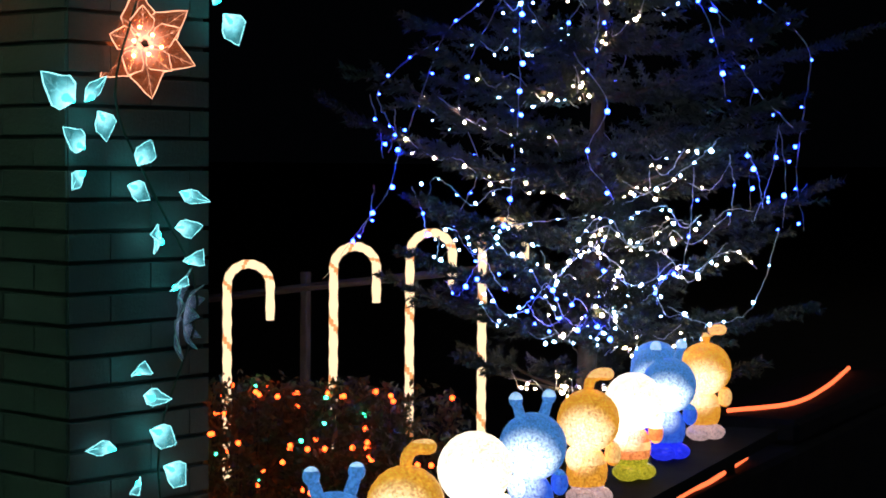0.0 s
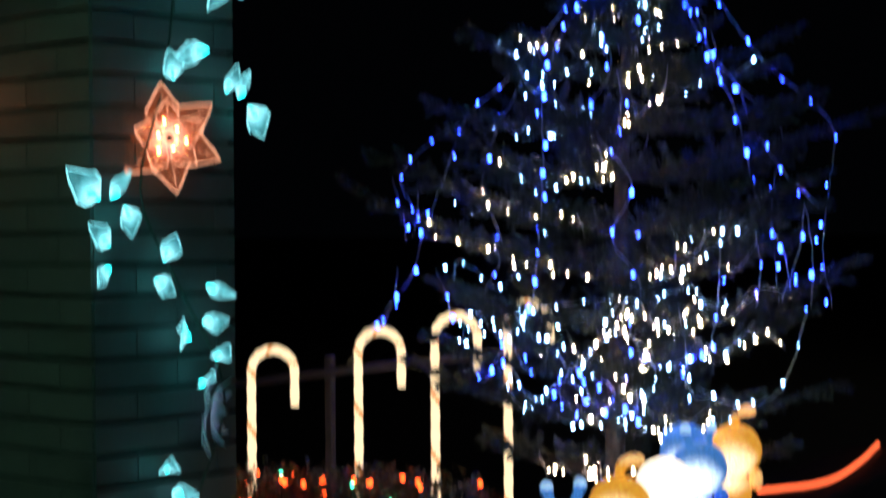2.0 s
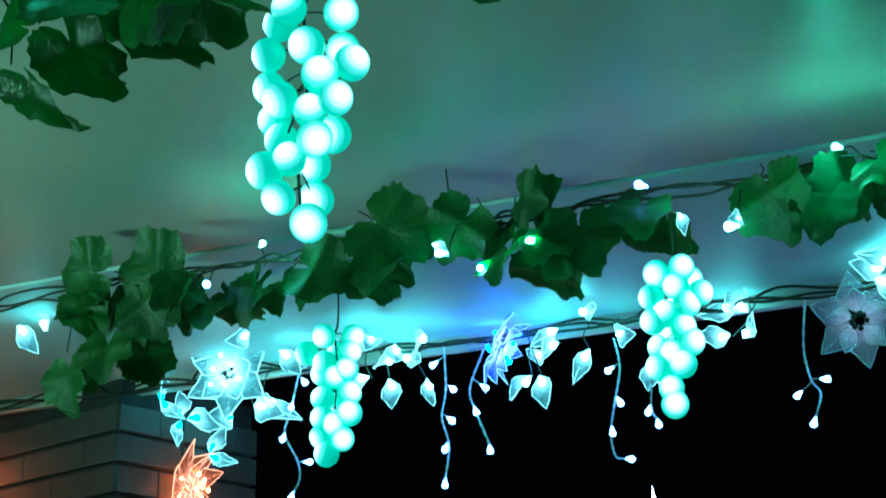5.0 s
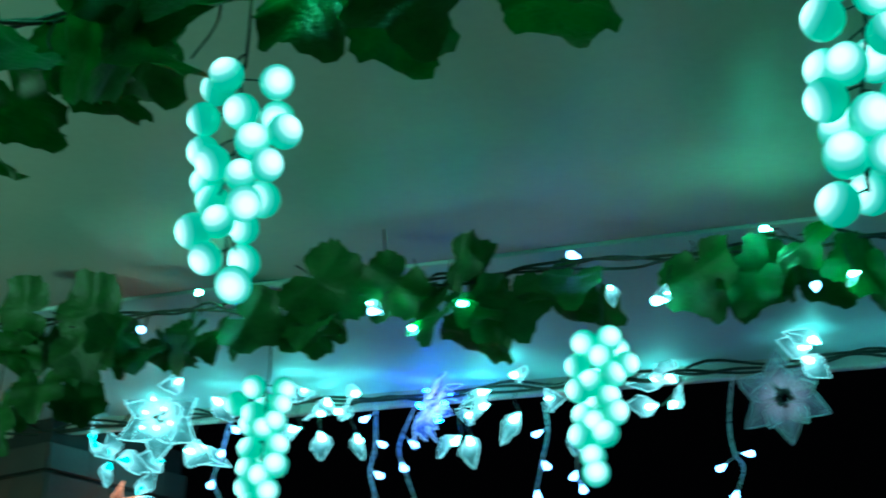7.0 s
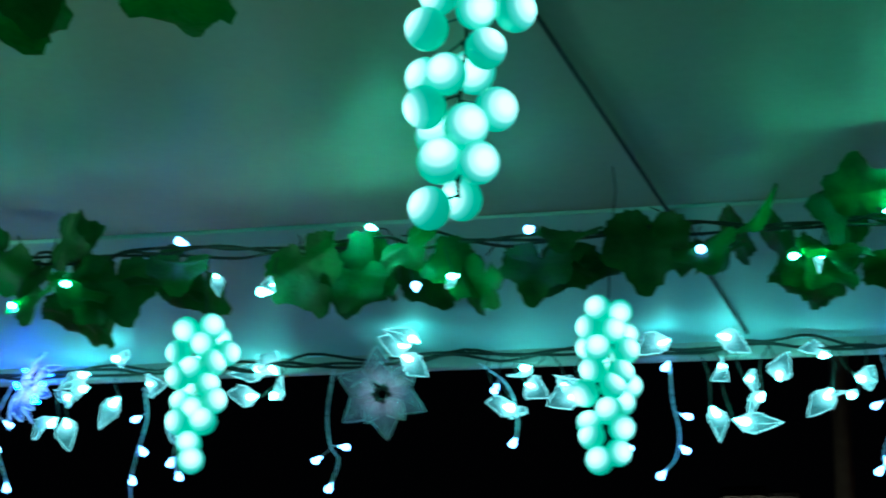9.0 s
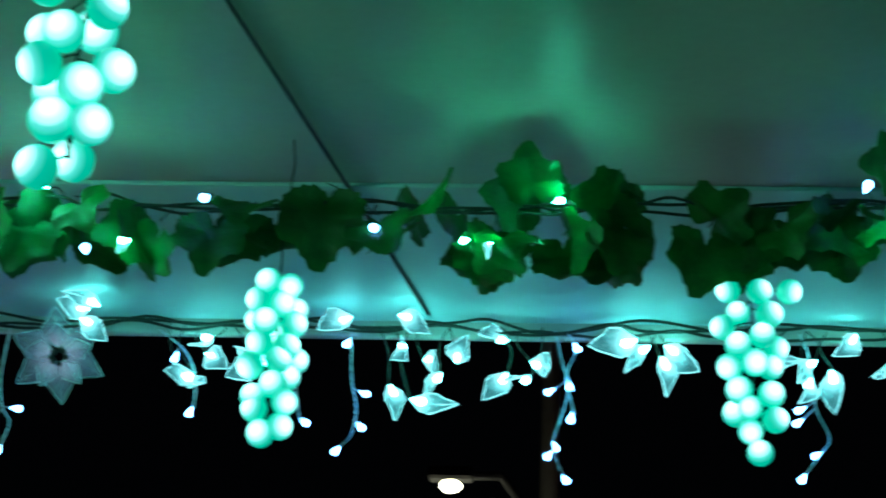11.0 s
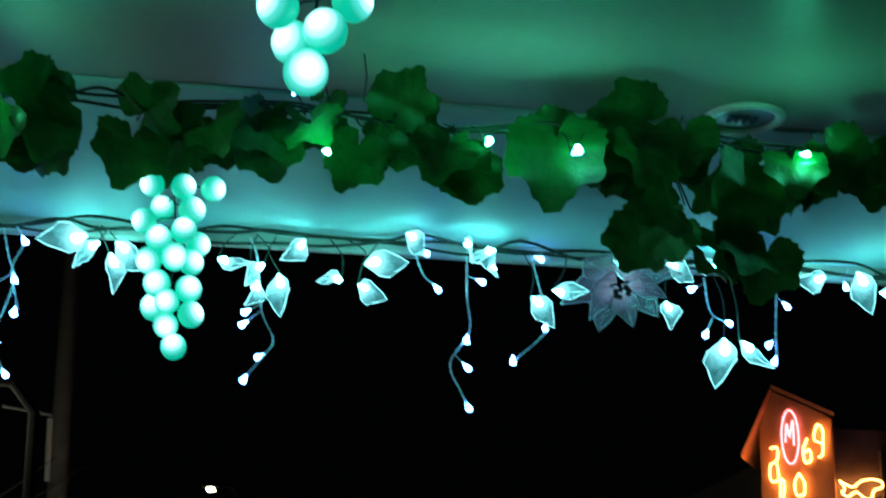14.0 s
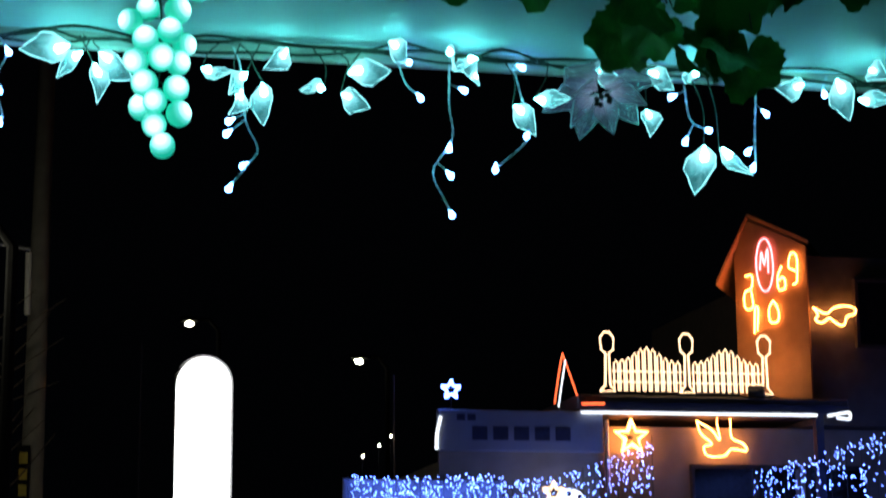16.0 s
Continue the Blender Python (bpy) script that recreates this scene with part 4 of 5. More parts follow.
def hedge():
    t = thing("hedge", "low clipped evergreen hedge wound with small coloured lights", "hedge", pose(-2.7, 5.6, 0))
    r = random.Random(3)
    lumps = []
    for k in range(34):
        f = k / 33
        x, y = -0.95 + 1.55 * f, 0.35 - 0.15 * f + r.uniform(-0.25, 0.2)
        lumps.append(((x, y, r.uniform(0.15, 0.74 - 0.14 * f)), (r.uniform(0.14, 0.24), 0.18, r.uniform(0.11, 0.17))))
    leaf_cloud("foliage", lumps, 22000, 0.019, M["hedge"], t, 5)
    bm = bmesh.new()
    for (x, y, z), _ in lumps[::2]:
        tube(bm, [(x, y, 0.0), (x + 0.03, y, z)], 0.012, 5, 0.005)
    part("branches", bm, M["bark"], t)
    s = thing("light_string", "string of small green and amber diodes laid over the hedge", "light string", pose(-2.7, 5.6, 0))
    green, amber = ball("diode", 0.0072, M["hedge_green"], 6, 4), ball("diode", 0.0092, M["hedge_red"], 6, 4)
    line = []
    for k in range(130):
        c, rad = lumps[r.randrange(len(lumps))]
        a, e = r.uniform(-math.pi, 0), r.uniform(-0.1, 0.9)
        p = (c[0] + rad[0] * 1.03 * math.cos(a) * math.cos(e), c[1] + 1.08 * rad[1] * math.sin(a) * math.cos(e), c[2] + rad[2] * 1.03 * math.sin(e))
        line.append(p)
        put("diode", green if r.random() < 0.16 else amber, s, pose(*p))
    line.sort()
    part("wire", tube(bmesh.new(), line, 0.0012, 3), M["stem"], s)


porch_things = set(scene.collection.objects)
hedge()


def cane(x, y, top, foot, roll, label):
    """A walking-stick rope lamp: white tube with amber spiral stripes."""
    t = thing("candy_cane_light", label, "cane light", pose(x, y, foot), group="cane lights")
    h = top - foot
    R = 0.083
    c, s = math.cos(roll), math.sin(roll)
    line = [(0, 0, h * k / 20 - R * k / 20) for k in range(21)]
    line += [(c * R * (1 - math.cos(a)), s * R * (1 - math.cos(a)), h - R + R * math.sin(a)) for a in [math.pi * k / 14 for k in range(1, 15)]]
    line += [(2 * R * c, 2 * R * s, h - R - 0.045 * k) for k in (1, 2, 3)]
    bm = bmesh.new()
    fine = smooth_line(line, 4)
    sides = 10
    rings = []
    side = Vector((-s, c, 0))
    for i, p in enumerate(fine):
        d = (fine[min(i + 1, len(fine) - 1)] - fine[max(i - 1, 0)]).normalized()
        b = d.cross(side)
        bump = 0.0175 + 0.0014 * math.sin(i * 0.8)
        rings.append([bm.verts.new(p + bump * (math.cos(q) * side + math.sin(q) * b)) for q in [2 * math.pi * k / sides for k in range(sides)]])
    for i, (u, v) in enumerate(zip(rings, rings[1:])):
        for k in range(sides):
            f = bm.faces.new((u[k], u[(k + 1) % sides], v[(k + 1) % sides], v[k]))
            f.material_index = 1 if (k * 12 // sides + i) % 12 < 3 and i % 24 < 15 else 0
            f.smooth = True
    bm.faces.new(rings[-1])
    bm.faces.new(rings[0][::-1])
    part("tube", bm, [M["cane"], M["cane_red"]], t)
    part("ground_stake", tube(bmesh.new(), [(0, 0, -foot), (0, 0, 0.02)], 0.006, 6), M["rail"], t)


CANE = "white cane-shaped lamp with amber spiral stripes, standing in the hedge"
cane(-3.665, 6.2, 1.19, 0.35, 0.55, CANE)
cane(-3.305, 6.4, 1.26, 0.42, 0.55, CANE)
cane(-3.05, 6.55, 1.315, 0.45, 0.55, CANE)
cane(-2.81, 6.7, 1.36, 0.5, 0.55, CANE)


def yard_fence():
    t = thing("yard_fence", "dark wooden post and rail fence behind the canes", "fence", pose(-3.9, 6.62, 0))
    bm = bmesh.new()
    tube(bm, [(-0.6, 0.0, 0.95), (0.35, 0.0, 1.08), (1.15, 0.12, 1.18)], 0.017, 6)
    part("rail", bm, M["rail"], t)
    for x, z in ((-0.5, 1.02), (0.31, 1.14)):
        part("post", boxed(x - 0.017, x + 0.017, 0.02, 0.055, 0.0, z, bevel=0.004), M["rail"], t)


yard_fence()

TX, TY = -2.30, 6.68


def reach(z):
    """How far the fir spreads at a height."""
    keys = [(0.6, 0.4), (0.9, 0.64), (1.25, 0.82), (1.6, 0.9), (1.95, 0.88), (2.2, 0.68), (2.5, 0.4), (2.75, 0.12), (2.9, 0.04)]
    for (a, u), (b, v) in zip(keys, keys[1:]):
        if z <= b:
            return u + (v - u) * max(0.0, (z - a) / (b - a))
    return 0.03


def fir():
    t = thing("fir_tree", "young dark fir tree hung with blue and white lights", "tree", pose(TX, TY, 0))
    r = np.random.RandomState(12)
    bm = bmesh.new()
    tube(bm, [(-0.07, 0, 0), (-0.06, 0, 0.7), (-0.03, 0, 1.6), (0.0, 0, 2.3), (0.02, 0, 2.86)], 0.05, 9, 0.008)
    verts, faces = [], []

    def needles(a, b, n, size):
        d = b - a
        d = d / (np.linalg.norm(d) + 1e-9)
        for k in range(n):
            p = a + (b - a) * (k + r.uniform()) / n
            side = np.cross(d, r.normal(size=3))
            side /= np.linalg.norm(side) + 1e-9
            q = d * 0.75 + side * 0.8
            w = np.cross(q, r.normal(size=3))
            w *= size * 0.2 / (np.linalg.norm(w) + 1e-9)
            i = len(verts)
            verts.extend([p - w, p + w, p + q * size * r.uniform(0.7, 1.2)])
            faces.append((i, i + 1, i + 2))

    z = 0.72
    turn = 0.0
    limbs = []
    while z < 2.72:
        for k in range(7 if z < 2.2 else 6):
            a = turn + 2 * math.pi * k / (7 if z < 2.2 else 6) + r.uniform(-0.35, 0.35)
            rr = reach(z + 0.15) * r.uniform(0.72, 1.12)
            rise = 0.28 if z < 1.5 else 0.18
            base = np.array([-0.05 * (1 - z / 3), 0, z])
            tip = np.array([rr * math.cos(a), rr * math.sin(a), z + rise * rr + r.uniform(-0.06, 0.08)])
            mid = (base + tip) / 2 + np.array([0, 0, -0.05 * rr])
            line = [np.array(p) for p in smooth_line([base, mid, tip], 4)]
            tube(bm, line, 0.004 + 0.011 * rr, 5, 0.0025)
            limbs.append((base, mid, tip))
            for i in range(1, len(line)):
                f = i / (len(line) - 1)
                if z < 0.8 and f < 0.75:
                    continue
                needles(line[i - 1], line[i], 30, 0.03)
                for s in (1, -1):
                    for _ in range(2):
                        side = np.array([-math.sin(a), math.cos(a), 0.0]) * s
                        ln = (0.22 * rr + 0.05) * (1.15 - 0.6 * f) * r.uniform(0.5, 1.1)
                        end = line[i] + ln * (side * 0.85 + (tip - base) / (np.linalg.norm(tip - base) + 1e-9) * 0.75 + np.array([0, 0, r.uniform(-0.25, 0.3)]))
                        needles(line[i], end, 44, 0.027)
        turn += 0.5
        z += 0.185 if z < 2.2 else 0.13
    part("trunk", bm, M["bark"], t, "bare brown trunk and limbs", True)
    put("crown", raw_mesh("crown", verts, faces, M["needle"]), t)
    return limbs


limb_rows = fir()


def star():
    t = thing("star_light", "white glowing five-pointed star on the fir top", "star light", pose(TX + 0.04, TY, 2.86, 0, -7, 58))
    bm = bmesh.new()
    ring = []
    for k in range(10):
        rad = (0.165 if k == 0 else 0.105) if k % 2 == 0 else 0.042
        a = math.pi / 2 + k * math.pi / 5
        ring.append((rad * math.cos(a), rad * math.sin(a)))
    vs = [bm.verts.new((x, 0, z)) for x, z in ring]
    for y in (0.028, -0.028):
        c = bm.verts.new((0, y, 0))
        for k in range(10):
            bm.faces.new((vs[k], vs[(k + 1) % 10], c))
    part("star_body", bm, M["star"], t)
    part("tip_holder", tube(bmesh.new(), [(0, 0, -0.16), (0, 0, -0.03)], 0.008, 6), M["metal"], t)


star()

DOT = {k: ball("diode", s, M[k], 6, 4) for k, s in (("tree_blue", 0.007), ("tree_warm", 0.0052), ("tree_cold", 0.0056))}


def tree_string(line, kind, step, label, jitter=0.015, seed=0):
    r = random.Random(seed)
    t = thing("light_string", label, "light string", pose(TX, TY, 0))
    fine = smooth_line(line, 8)
    fine = [p + Vector((r.uniform(-1, 1), r.uniform(-1, 1), r.uniform(-1, 1))) * 0.004 for p in fine]
    part("wire", tube(bmesh.new(), fine, 0.0016, 4), M["wire"], t)
    run = 0.0
    for a, b in zip(fine, fine[1:]):
        run += (b - a).length
        if run > step:
            run = r.uniform(-0.3, 0.3) * step
            p = b + Vector((r.uniform(-1, 1), r.uniform(-1, 1), r.uniform(-1, 0.3))) * jitter
            put("diode", DOT[kind], t, pose(*p) @ Matrix.Scale(r.choice((0.6, 0.7, 0.8, 1.0, 1.25)), 4))


def on_fir(a, z, f=1.0):
    rr = reach(z) * f
    return (rr * math.cos(a), rr * math.sin(a), z)


BLUE = "wire with deep blue diodes draped down the fir"


def at_fir(points, y=6.35):
    """Points of a drape before the crown, drawn in to the stem at the top."""
    return [(x - TX, y + (6.66 - y) * min(1.0, max(0.0, (z - 2.2) / 0.5)) - TY, z) for x, z in points]


# long drapes from the top down both flanks, the middle and the back
tree_string(at_fir([(-2.26, 2.76), (-2.14, 2.68), (-2.02, 2.45), (-1.9, 2.28), (-1.78, 2.14), (-1.72, 1.98), (-1.6, 1.82), (-1.49, 1.72)], 6.42), "tree_blue", 0.10, BLUE, seed=20)
tree_string(at_fir([(-2.26, 2.75), (-2.08, 2.55), (-1.92, 2.35), (-1.84, 2.2), (-1.76, 2.02), (-1.71, 1.8), (-1.68, 1.72)], 6.36), "tree_blue", 0.12, BLUE, seed=21)
tree_string(at_fir([(-2.3, 2.76), (-2.4, 2.62), (-2.52, 2.42), (-2.69, 2.18), (-2.8, 2.11), (-2.86, 2.03), (-2.92, 1.88), (-2.99, 1.71)], 6.42), "tree_blue", 0.11, BLUE, seed=22)
tree_string(at_fir([(-2.86, 2.04), (-2.99, 1.97), (-3.11, 1.86), (-3.08, 1.76), (-3.02, 1.68), (-3.04, 1.55), (-3.08, 1.46), (-3.23, 1.28), (-3.35, 1.13)], 6.4), "tree_blue", 0.12, BLUE, seed=23)
tree_string(at_fir([(-2.31, 2.74), (-2.37, 2.5), (-2.39, 2.3), (-2.4, 2.1), (-2.4, 1.9), (-2.41, 1.7), (-2.43, 1.5), (-2.45, 1.36)], 6.15), "tree_blue", 0.085, BLUE, seed=24)
tree_string(at_fir([(-2.28, 2.74), (-2.2, 2.55), (-2.25, 2.4), (-2.12, 2.2), (-2.2, 2.02), (-2.05, 1.8), (-2.12, 1.62), (-2.02, 1.45), (-2.06, 1.3)], 6.1), "tree_blue", 0.14, BLUE, seed=25)
for i, deg in enumerate((10, 60, 110, 160)):
    a = math.radians(deg)
    tree_string([on_fir(a + 0.08 * math.sin(3 * k + i), 2.7 - 1.35 * k / 6, 0.85 + 0.06 * math.cos(2 * k)) for k in range(7)], "tree_blue", 0.14, BLUE, seed=30 + i)
# short drops from the outer tips
for i, (x, z0, x1, z1) in enumerate(((-1.49, 1.71, -1.47, 1.38), (-1.5, 1.72, -1.58, 1.4), (-1.63, 1.66, -1.56, 1.44), (-1.66, 1.62, -1.66, 1.38), (-1.8, 1.58, -1.84, 1.2), (-1.96, 1.36, -1.94, 1.1), (-2.16, 2.2, -2.16, 1.98), (-3.06, 1.5, -3.12, 1.3), (-3.1, 1.84, -3.04, 1.6), (-2.96, 1.8, -2.98, 1.62), (-2.9, 1.5, -2.84, 1.32))):
    tree_string(at_fir([(x, z0), ((x + x1) / 2 + 0.015, (z0 + z1) / 2), (x1, z1)], 6.25 + 0.03 * (i % 3)), "tree_blue", 0.10, BLUE, seed=60 + i)
tree_string(at_fir([(-1.47, 1.38), (-1.52, 1.2), (-1.58, 1.09), (-1.72, 1.05), (-1.86, 1.1)], 6.2), "tree_cold", 0.12, BLUE, seed=75)
tree_string(at_fir([(-2.6, 1.35), (-2.35, 1.38), (-2.1, 1.42), (-1.9, 1.5), (-1.75, 1.6), (-1.66, 1.68)], 6.15), "tree_cold", 0.07, "clear wire with cold white diodes slung across the fir", seed=76)
# loose tangles low in the crown
wander = random.Random(71)
for i in range(16):
    x, z = wander.uniform(-2.65, -1.75), wander.uniform(1.02, 1.5)
    step_x, y = wander.choice((-1, 1)) * wander.uniform(0.05, 0.09), wander.uniform(6.0, 6.35)
    line = []
    for k in range(6):
        line.append((min(-1.52, max(-2.75, x + step_x * k)), max(0.98, z + 0.05 * math.sin(1.7 * k + i) + wander.uniform(-0.03, 0.03))))
    tree_string(at_fir(line, y), ("tree_cold", "tree_warm", "tree_cold", "tree_blue")[i % 4], 0.06, "clear wire with small diodes tangled in the lower fir", 0.025, 400 + i)
# white and warm strings laid along the limbs
pick = random.Random(44)
for i, (base, mid, tip) in enumerate(limb_rows):
    if tip[1] > 0.3 or i % 7 == 3:
        continue
    low = tip[2] < 1.45
    kind = pick.choice(("tree_cold", "tree_cold", "tree_warm")) if low else pick.choice(("tree_warm", "tree_warm", "tree_cold"))
    a, b, c = Vector(base), Vector(mid), Vector(tip)
    reach_f = pick.uniform(0.45, 0.9) if low else pick.uniform(0.5, 0.95)
    rows = []
    for k in range(6):
        f = 0.12 + reach_f * k / 5
        p = a.lerp(b, 2 * f) if f < 0.5 else b.lerp(c, 2 * f - 1)
        rows.append(p + Vector((pick.uniform(-0.03, 0.03), -0.03 + pick.uniform(-0.03, 0.02), (0.03 if k % 2 else -0.035) + pick.uniform(-0.015, 0.015))))
    tree_string(rows, kind, 0.05 if low else 0.08, "clear wire with small white diodes laid along a fir limb", 0.03, 90 + i)


# ---- lantern figures on the dark ledge ----
def ledge():
    t = thing("ledge", "long dark plank ledge on posts under the lantern figures", "ledge", pose(-1.66, 5.0, 0))
    bm = bmesh.new()
    vs = []
    for z in (0.585, 0.625):
        vs.append([bm.verts.new(p + (z,)) for p in ((0.02, -2.0), (0.24, -1.9), (0.03, 1.75), (-0.30, 1.7), (-0.16, -2.0))])
    bm.faces.new(vs[1])
    bm.faces.new(vs[0][::-1])
    for k in range(5):
        bm.faces.new((vs[0][k], vs[0][(k + 1) % 5], vs[1][(k + 1) % 5], vs[1][k]))
    part("plank", bm, M["plank"], t)
    for x, y in ((0.05, -1.7), (0.0, 0.0), (-0.1, 1.5)):
        part("post", boxed(x - 0.04, x + 0.04, y - 0.04, y + 0.04, 0, 0.585, bevel=0.004), M["plank"], t)


ledge()


def lantern_paper(name, bands, strength, hot, glowing=1.0):
    """Mesh-covered lantern: colour zones by height, scribbled wire pattern, inner glow in the emission."""
    m, nt, out = nodes_of(name)
    n, l = nt.nodes, nt.links
    co, sep = n.new("ShaderNodeTexCoord"), n.new("ShaderNodeSeparateXYZ")
    l.new(co.outputs["Object"], sep.inputs[0])
    ramp = n.new("ShaderNodeValToRGB")
    ramp.color_ramp.interpolation = "CONSTANT"
    e = ramp.color_ramp.elements
    while len(e) < len(bands):
        e.new(0.5)
    for el, (p, c) in zip(e, bands):
        el.position, el.color = p, (*c, 1)
    scale = n.new("ShaderNodeMath")
    scale.operation = "MULTIPLY"
    scale.inputs[1].default_value = 1 / 0.42
    l.new(sep.outputs["Z"], scale.inputs[0])
    l.new(scale.outputs[0], ramp.inputs[0])
    v = n.new("ShaderNodeTexNoise")
    v.inputs["Scale"].default_value, v.inputs["Detail"].default_value = 170, 4
    l.new(co.outputs["Object"], v.inputs["Vector"])
    mr = n.new("ShaderNodeMapRange")
    mr.inputs[1].default_value, mr.inputs[2].default_value, mr.inputs[3].default_value, mr.inputs[4].default_value = 0.34, 0.64, 0.4, 1.4
    l.new(v.outputs["Fac"], mr.inputs[0])
    mul = n.new("ShaderNodeMath")
    mul.operation = "MULTIPLY"
    mul.inputs[1].default_value = strength
    l.new(mr.outputs[0], mul.inputs[0])
    b = n.new("ShaderNodeBsdfPrincipled")
    b.inputs["Roughness"].default_value = 0.35
    # bright spot painted in the emission, as if a bulb sat behind the skin
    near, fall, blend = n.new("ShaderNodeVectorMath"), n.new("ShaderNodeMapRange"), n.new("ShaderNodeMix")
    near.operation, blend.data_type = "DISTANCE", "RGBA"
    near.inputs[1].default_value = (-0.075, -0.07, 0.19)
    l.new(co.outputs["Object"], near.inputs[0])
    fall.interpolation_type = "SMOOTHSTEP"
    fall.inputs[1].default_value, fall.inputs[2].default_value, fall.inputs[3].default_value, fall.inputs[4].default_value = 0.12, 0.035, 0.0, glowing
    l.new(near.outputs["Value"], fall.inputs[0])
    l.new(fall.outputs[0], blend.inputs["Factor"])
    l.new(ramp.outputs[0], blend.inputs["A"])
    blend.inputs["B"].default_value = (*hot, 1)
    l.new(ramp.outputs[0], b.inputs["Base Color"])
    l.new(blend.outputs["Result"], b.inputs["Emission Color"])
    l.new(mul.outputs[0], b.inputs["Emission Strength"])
    l.new(b.outputs[0], out.inputs[0])
    return m


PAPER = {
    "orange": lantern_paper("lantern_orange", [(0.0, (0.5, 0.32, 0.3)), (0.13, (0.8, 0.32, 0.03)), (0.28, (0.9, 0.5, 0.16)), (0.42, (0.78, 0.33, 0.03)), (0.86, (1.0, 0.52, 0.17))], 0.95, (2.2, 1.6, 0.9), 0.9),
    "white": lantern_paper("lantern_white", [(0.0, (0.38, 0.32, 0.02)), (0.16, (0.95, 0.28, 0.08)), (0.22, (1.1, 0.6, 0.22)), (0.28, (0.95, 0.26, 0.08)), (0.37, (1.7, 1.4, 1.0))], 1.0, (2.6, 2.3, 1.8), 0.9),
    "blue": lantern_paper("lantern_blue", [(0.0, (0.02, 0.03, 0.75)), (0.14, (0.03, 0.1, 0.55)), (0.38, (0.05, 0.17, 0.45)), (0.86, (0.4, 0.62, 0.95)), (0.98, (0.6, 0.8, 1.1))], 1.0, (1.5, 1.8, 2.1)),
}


def figure(x, y, turn, kind, h, label, knobs=True):
    """A squat lantern figure: shoes, body, arms, large round head with knobs, all one skin."""
    bm = bmesh.new()

    def blob(cx, cy, cz, rx, ry, rz):
        bmesh.ops.create_uvsphere(bm, u_segments=18, v_segments=12, radius=1, matrix=Matrix.Translation((cx, cy, cz)) @ Matrix.Diagonal((rx, ry, rz, 1)))

    s = h / 0.40
    for sx in (-1, 1):
        blob(sx * 0.034, -0.012, 0.028, 0.04, 0.056, 0.03)
        blob(sx * 0.078, -0.03, 0.155, 0.022, 0.03, 0.038)
    blob(0, 0, 0.105, 0.068, 0.058, 0.082)
    blob(0, -0.004, 0.262, 0.1, 0.096, 0.098)
    blob(0, -0.1, 0.25, 0.024, 0.02, 0.022)
    if not knobs:
        blob(0, 0, 0.3, 0.094, 0.09, 0.085)
    elif kind == "blue":
        for sx in (-1, 1):
            tube(bm, [(sx * 0.04, 0, 0.345), (sx * 0.055, 0, 0.385), (sx * 0.06, 0, 0.4)], 0.016, 8, 0.013)
            blob(sx * 0.06, 0, 0.4, 0.02, 0.02, 0.022)
    elif kind == "orange":
        tube(bm, smooth_line([(0, 0, 0.35), (0.005, -0.005, 0.385), (0.02, -0.02, 0.405), (0.04, -0.04, 0.408)], 3), 0.015, 8, 0.02)
        blob(0.042, -0.042, 0.408, 0.021, 0.021, 0.019)
    bmesh.ops.scale(bm, vec=(s, s, s), verts=bm.verts)
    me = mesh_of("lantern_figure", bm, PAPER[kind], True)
    tagged(put("lantern_figure", me, None, pose(x, y, 0.625, 0, 0, turn)), label, "lantern figure", "lantern figures")


LF = {"orange": "glowing orange round-headed lantern figure on the ledge", "white": "glowing white round-headed lantern figure in a striped body", "blue": "glowing blue lantern figure with two knobs on its head"}
for fx, fy, kind, h in ((-1.51, 3.37, "blue", 0.37), (-1.55, 3.74, "orange", 0.365), (-1.59, 4.16, "white", 0.385), (-1.62, 4.56, "blue", 0.38), (-1.67, 5.05, "orange", 0.385), (-1.71, 5.5, "white", 0.385), (-1.75, 5.92, "blue", 0.39), (-1.79, 6.39, "orange", 0.40)):
    figure(fx, fy, 62, kind, h * 0.95, LF[kind])
figure(-1.9, 6.2, 62, "blue", 0.37, "glowing blue dome-headed lantern figure behind the others", False)


def rope_light(name, line, mat, r, label, category="rope light", group=""):
    t = thing(name, label, category, pose(*line[0]), group)
    o = Vector(line[0])
    fine = [p - o for p in smooth_line(line, 8)]
    part("tube", tube(bmesh.new(), fine, r, 7), M[mat], t, smooth=True)
    return t


rope_light("rope_light", [(-1.58, 5.5, 0.47), (-1.70, 5.9, 0.5), (-1.72, 6.29, 0.5), (-1.77, 6.82, 0.5)], "rope_red", 0.008, "red glowing rope lamp laid along a dark kerb")
rope_light("rope_light", [(-2.01, 7.32, 0.6), (-1.85, 7.67, 0.6), (-1.88, 8.3, 0.6), (-1.99, 9.1, 0.6)], "rope_red", 0.009, "red glowing rope lamp curving over a dark bank")
kerb = thing("planter_wall", "low dark stone planter wall in the yard", "planter", pose(-1.9, 7.4, 0))
part("wall", boxed(-0.22, 0.22, -1.9, 1.8, 0.0, 0.488, bevel=0.02), M["plank"], kerb)
part("coping", boxed(-0.25, 0.2, -0.15, 1.85, 0.49, 0.588, bevel=0.02), M["plank"], kerb)


# the yard lies slightly turned from the line of the porch
YARD = pose(-0.111, 0.085, 0.009, 0, 0, -1.67)
for ob in set(scene.collection.objects) - porch_things:
    if ob.parent is None:
        ob.matrix_basis = YARD @ ob.matrix_basis


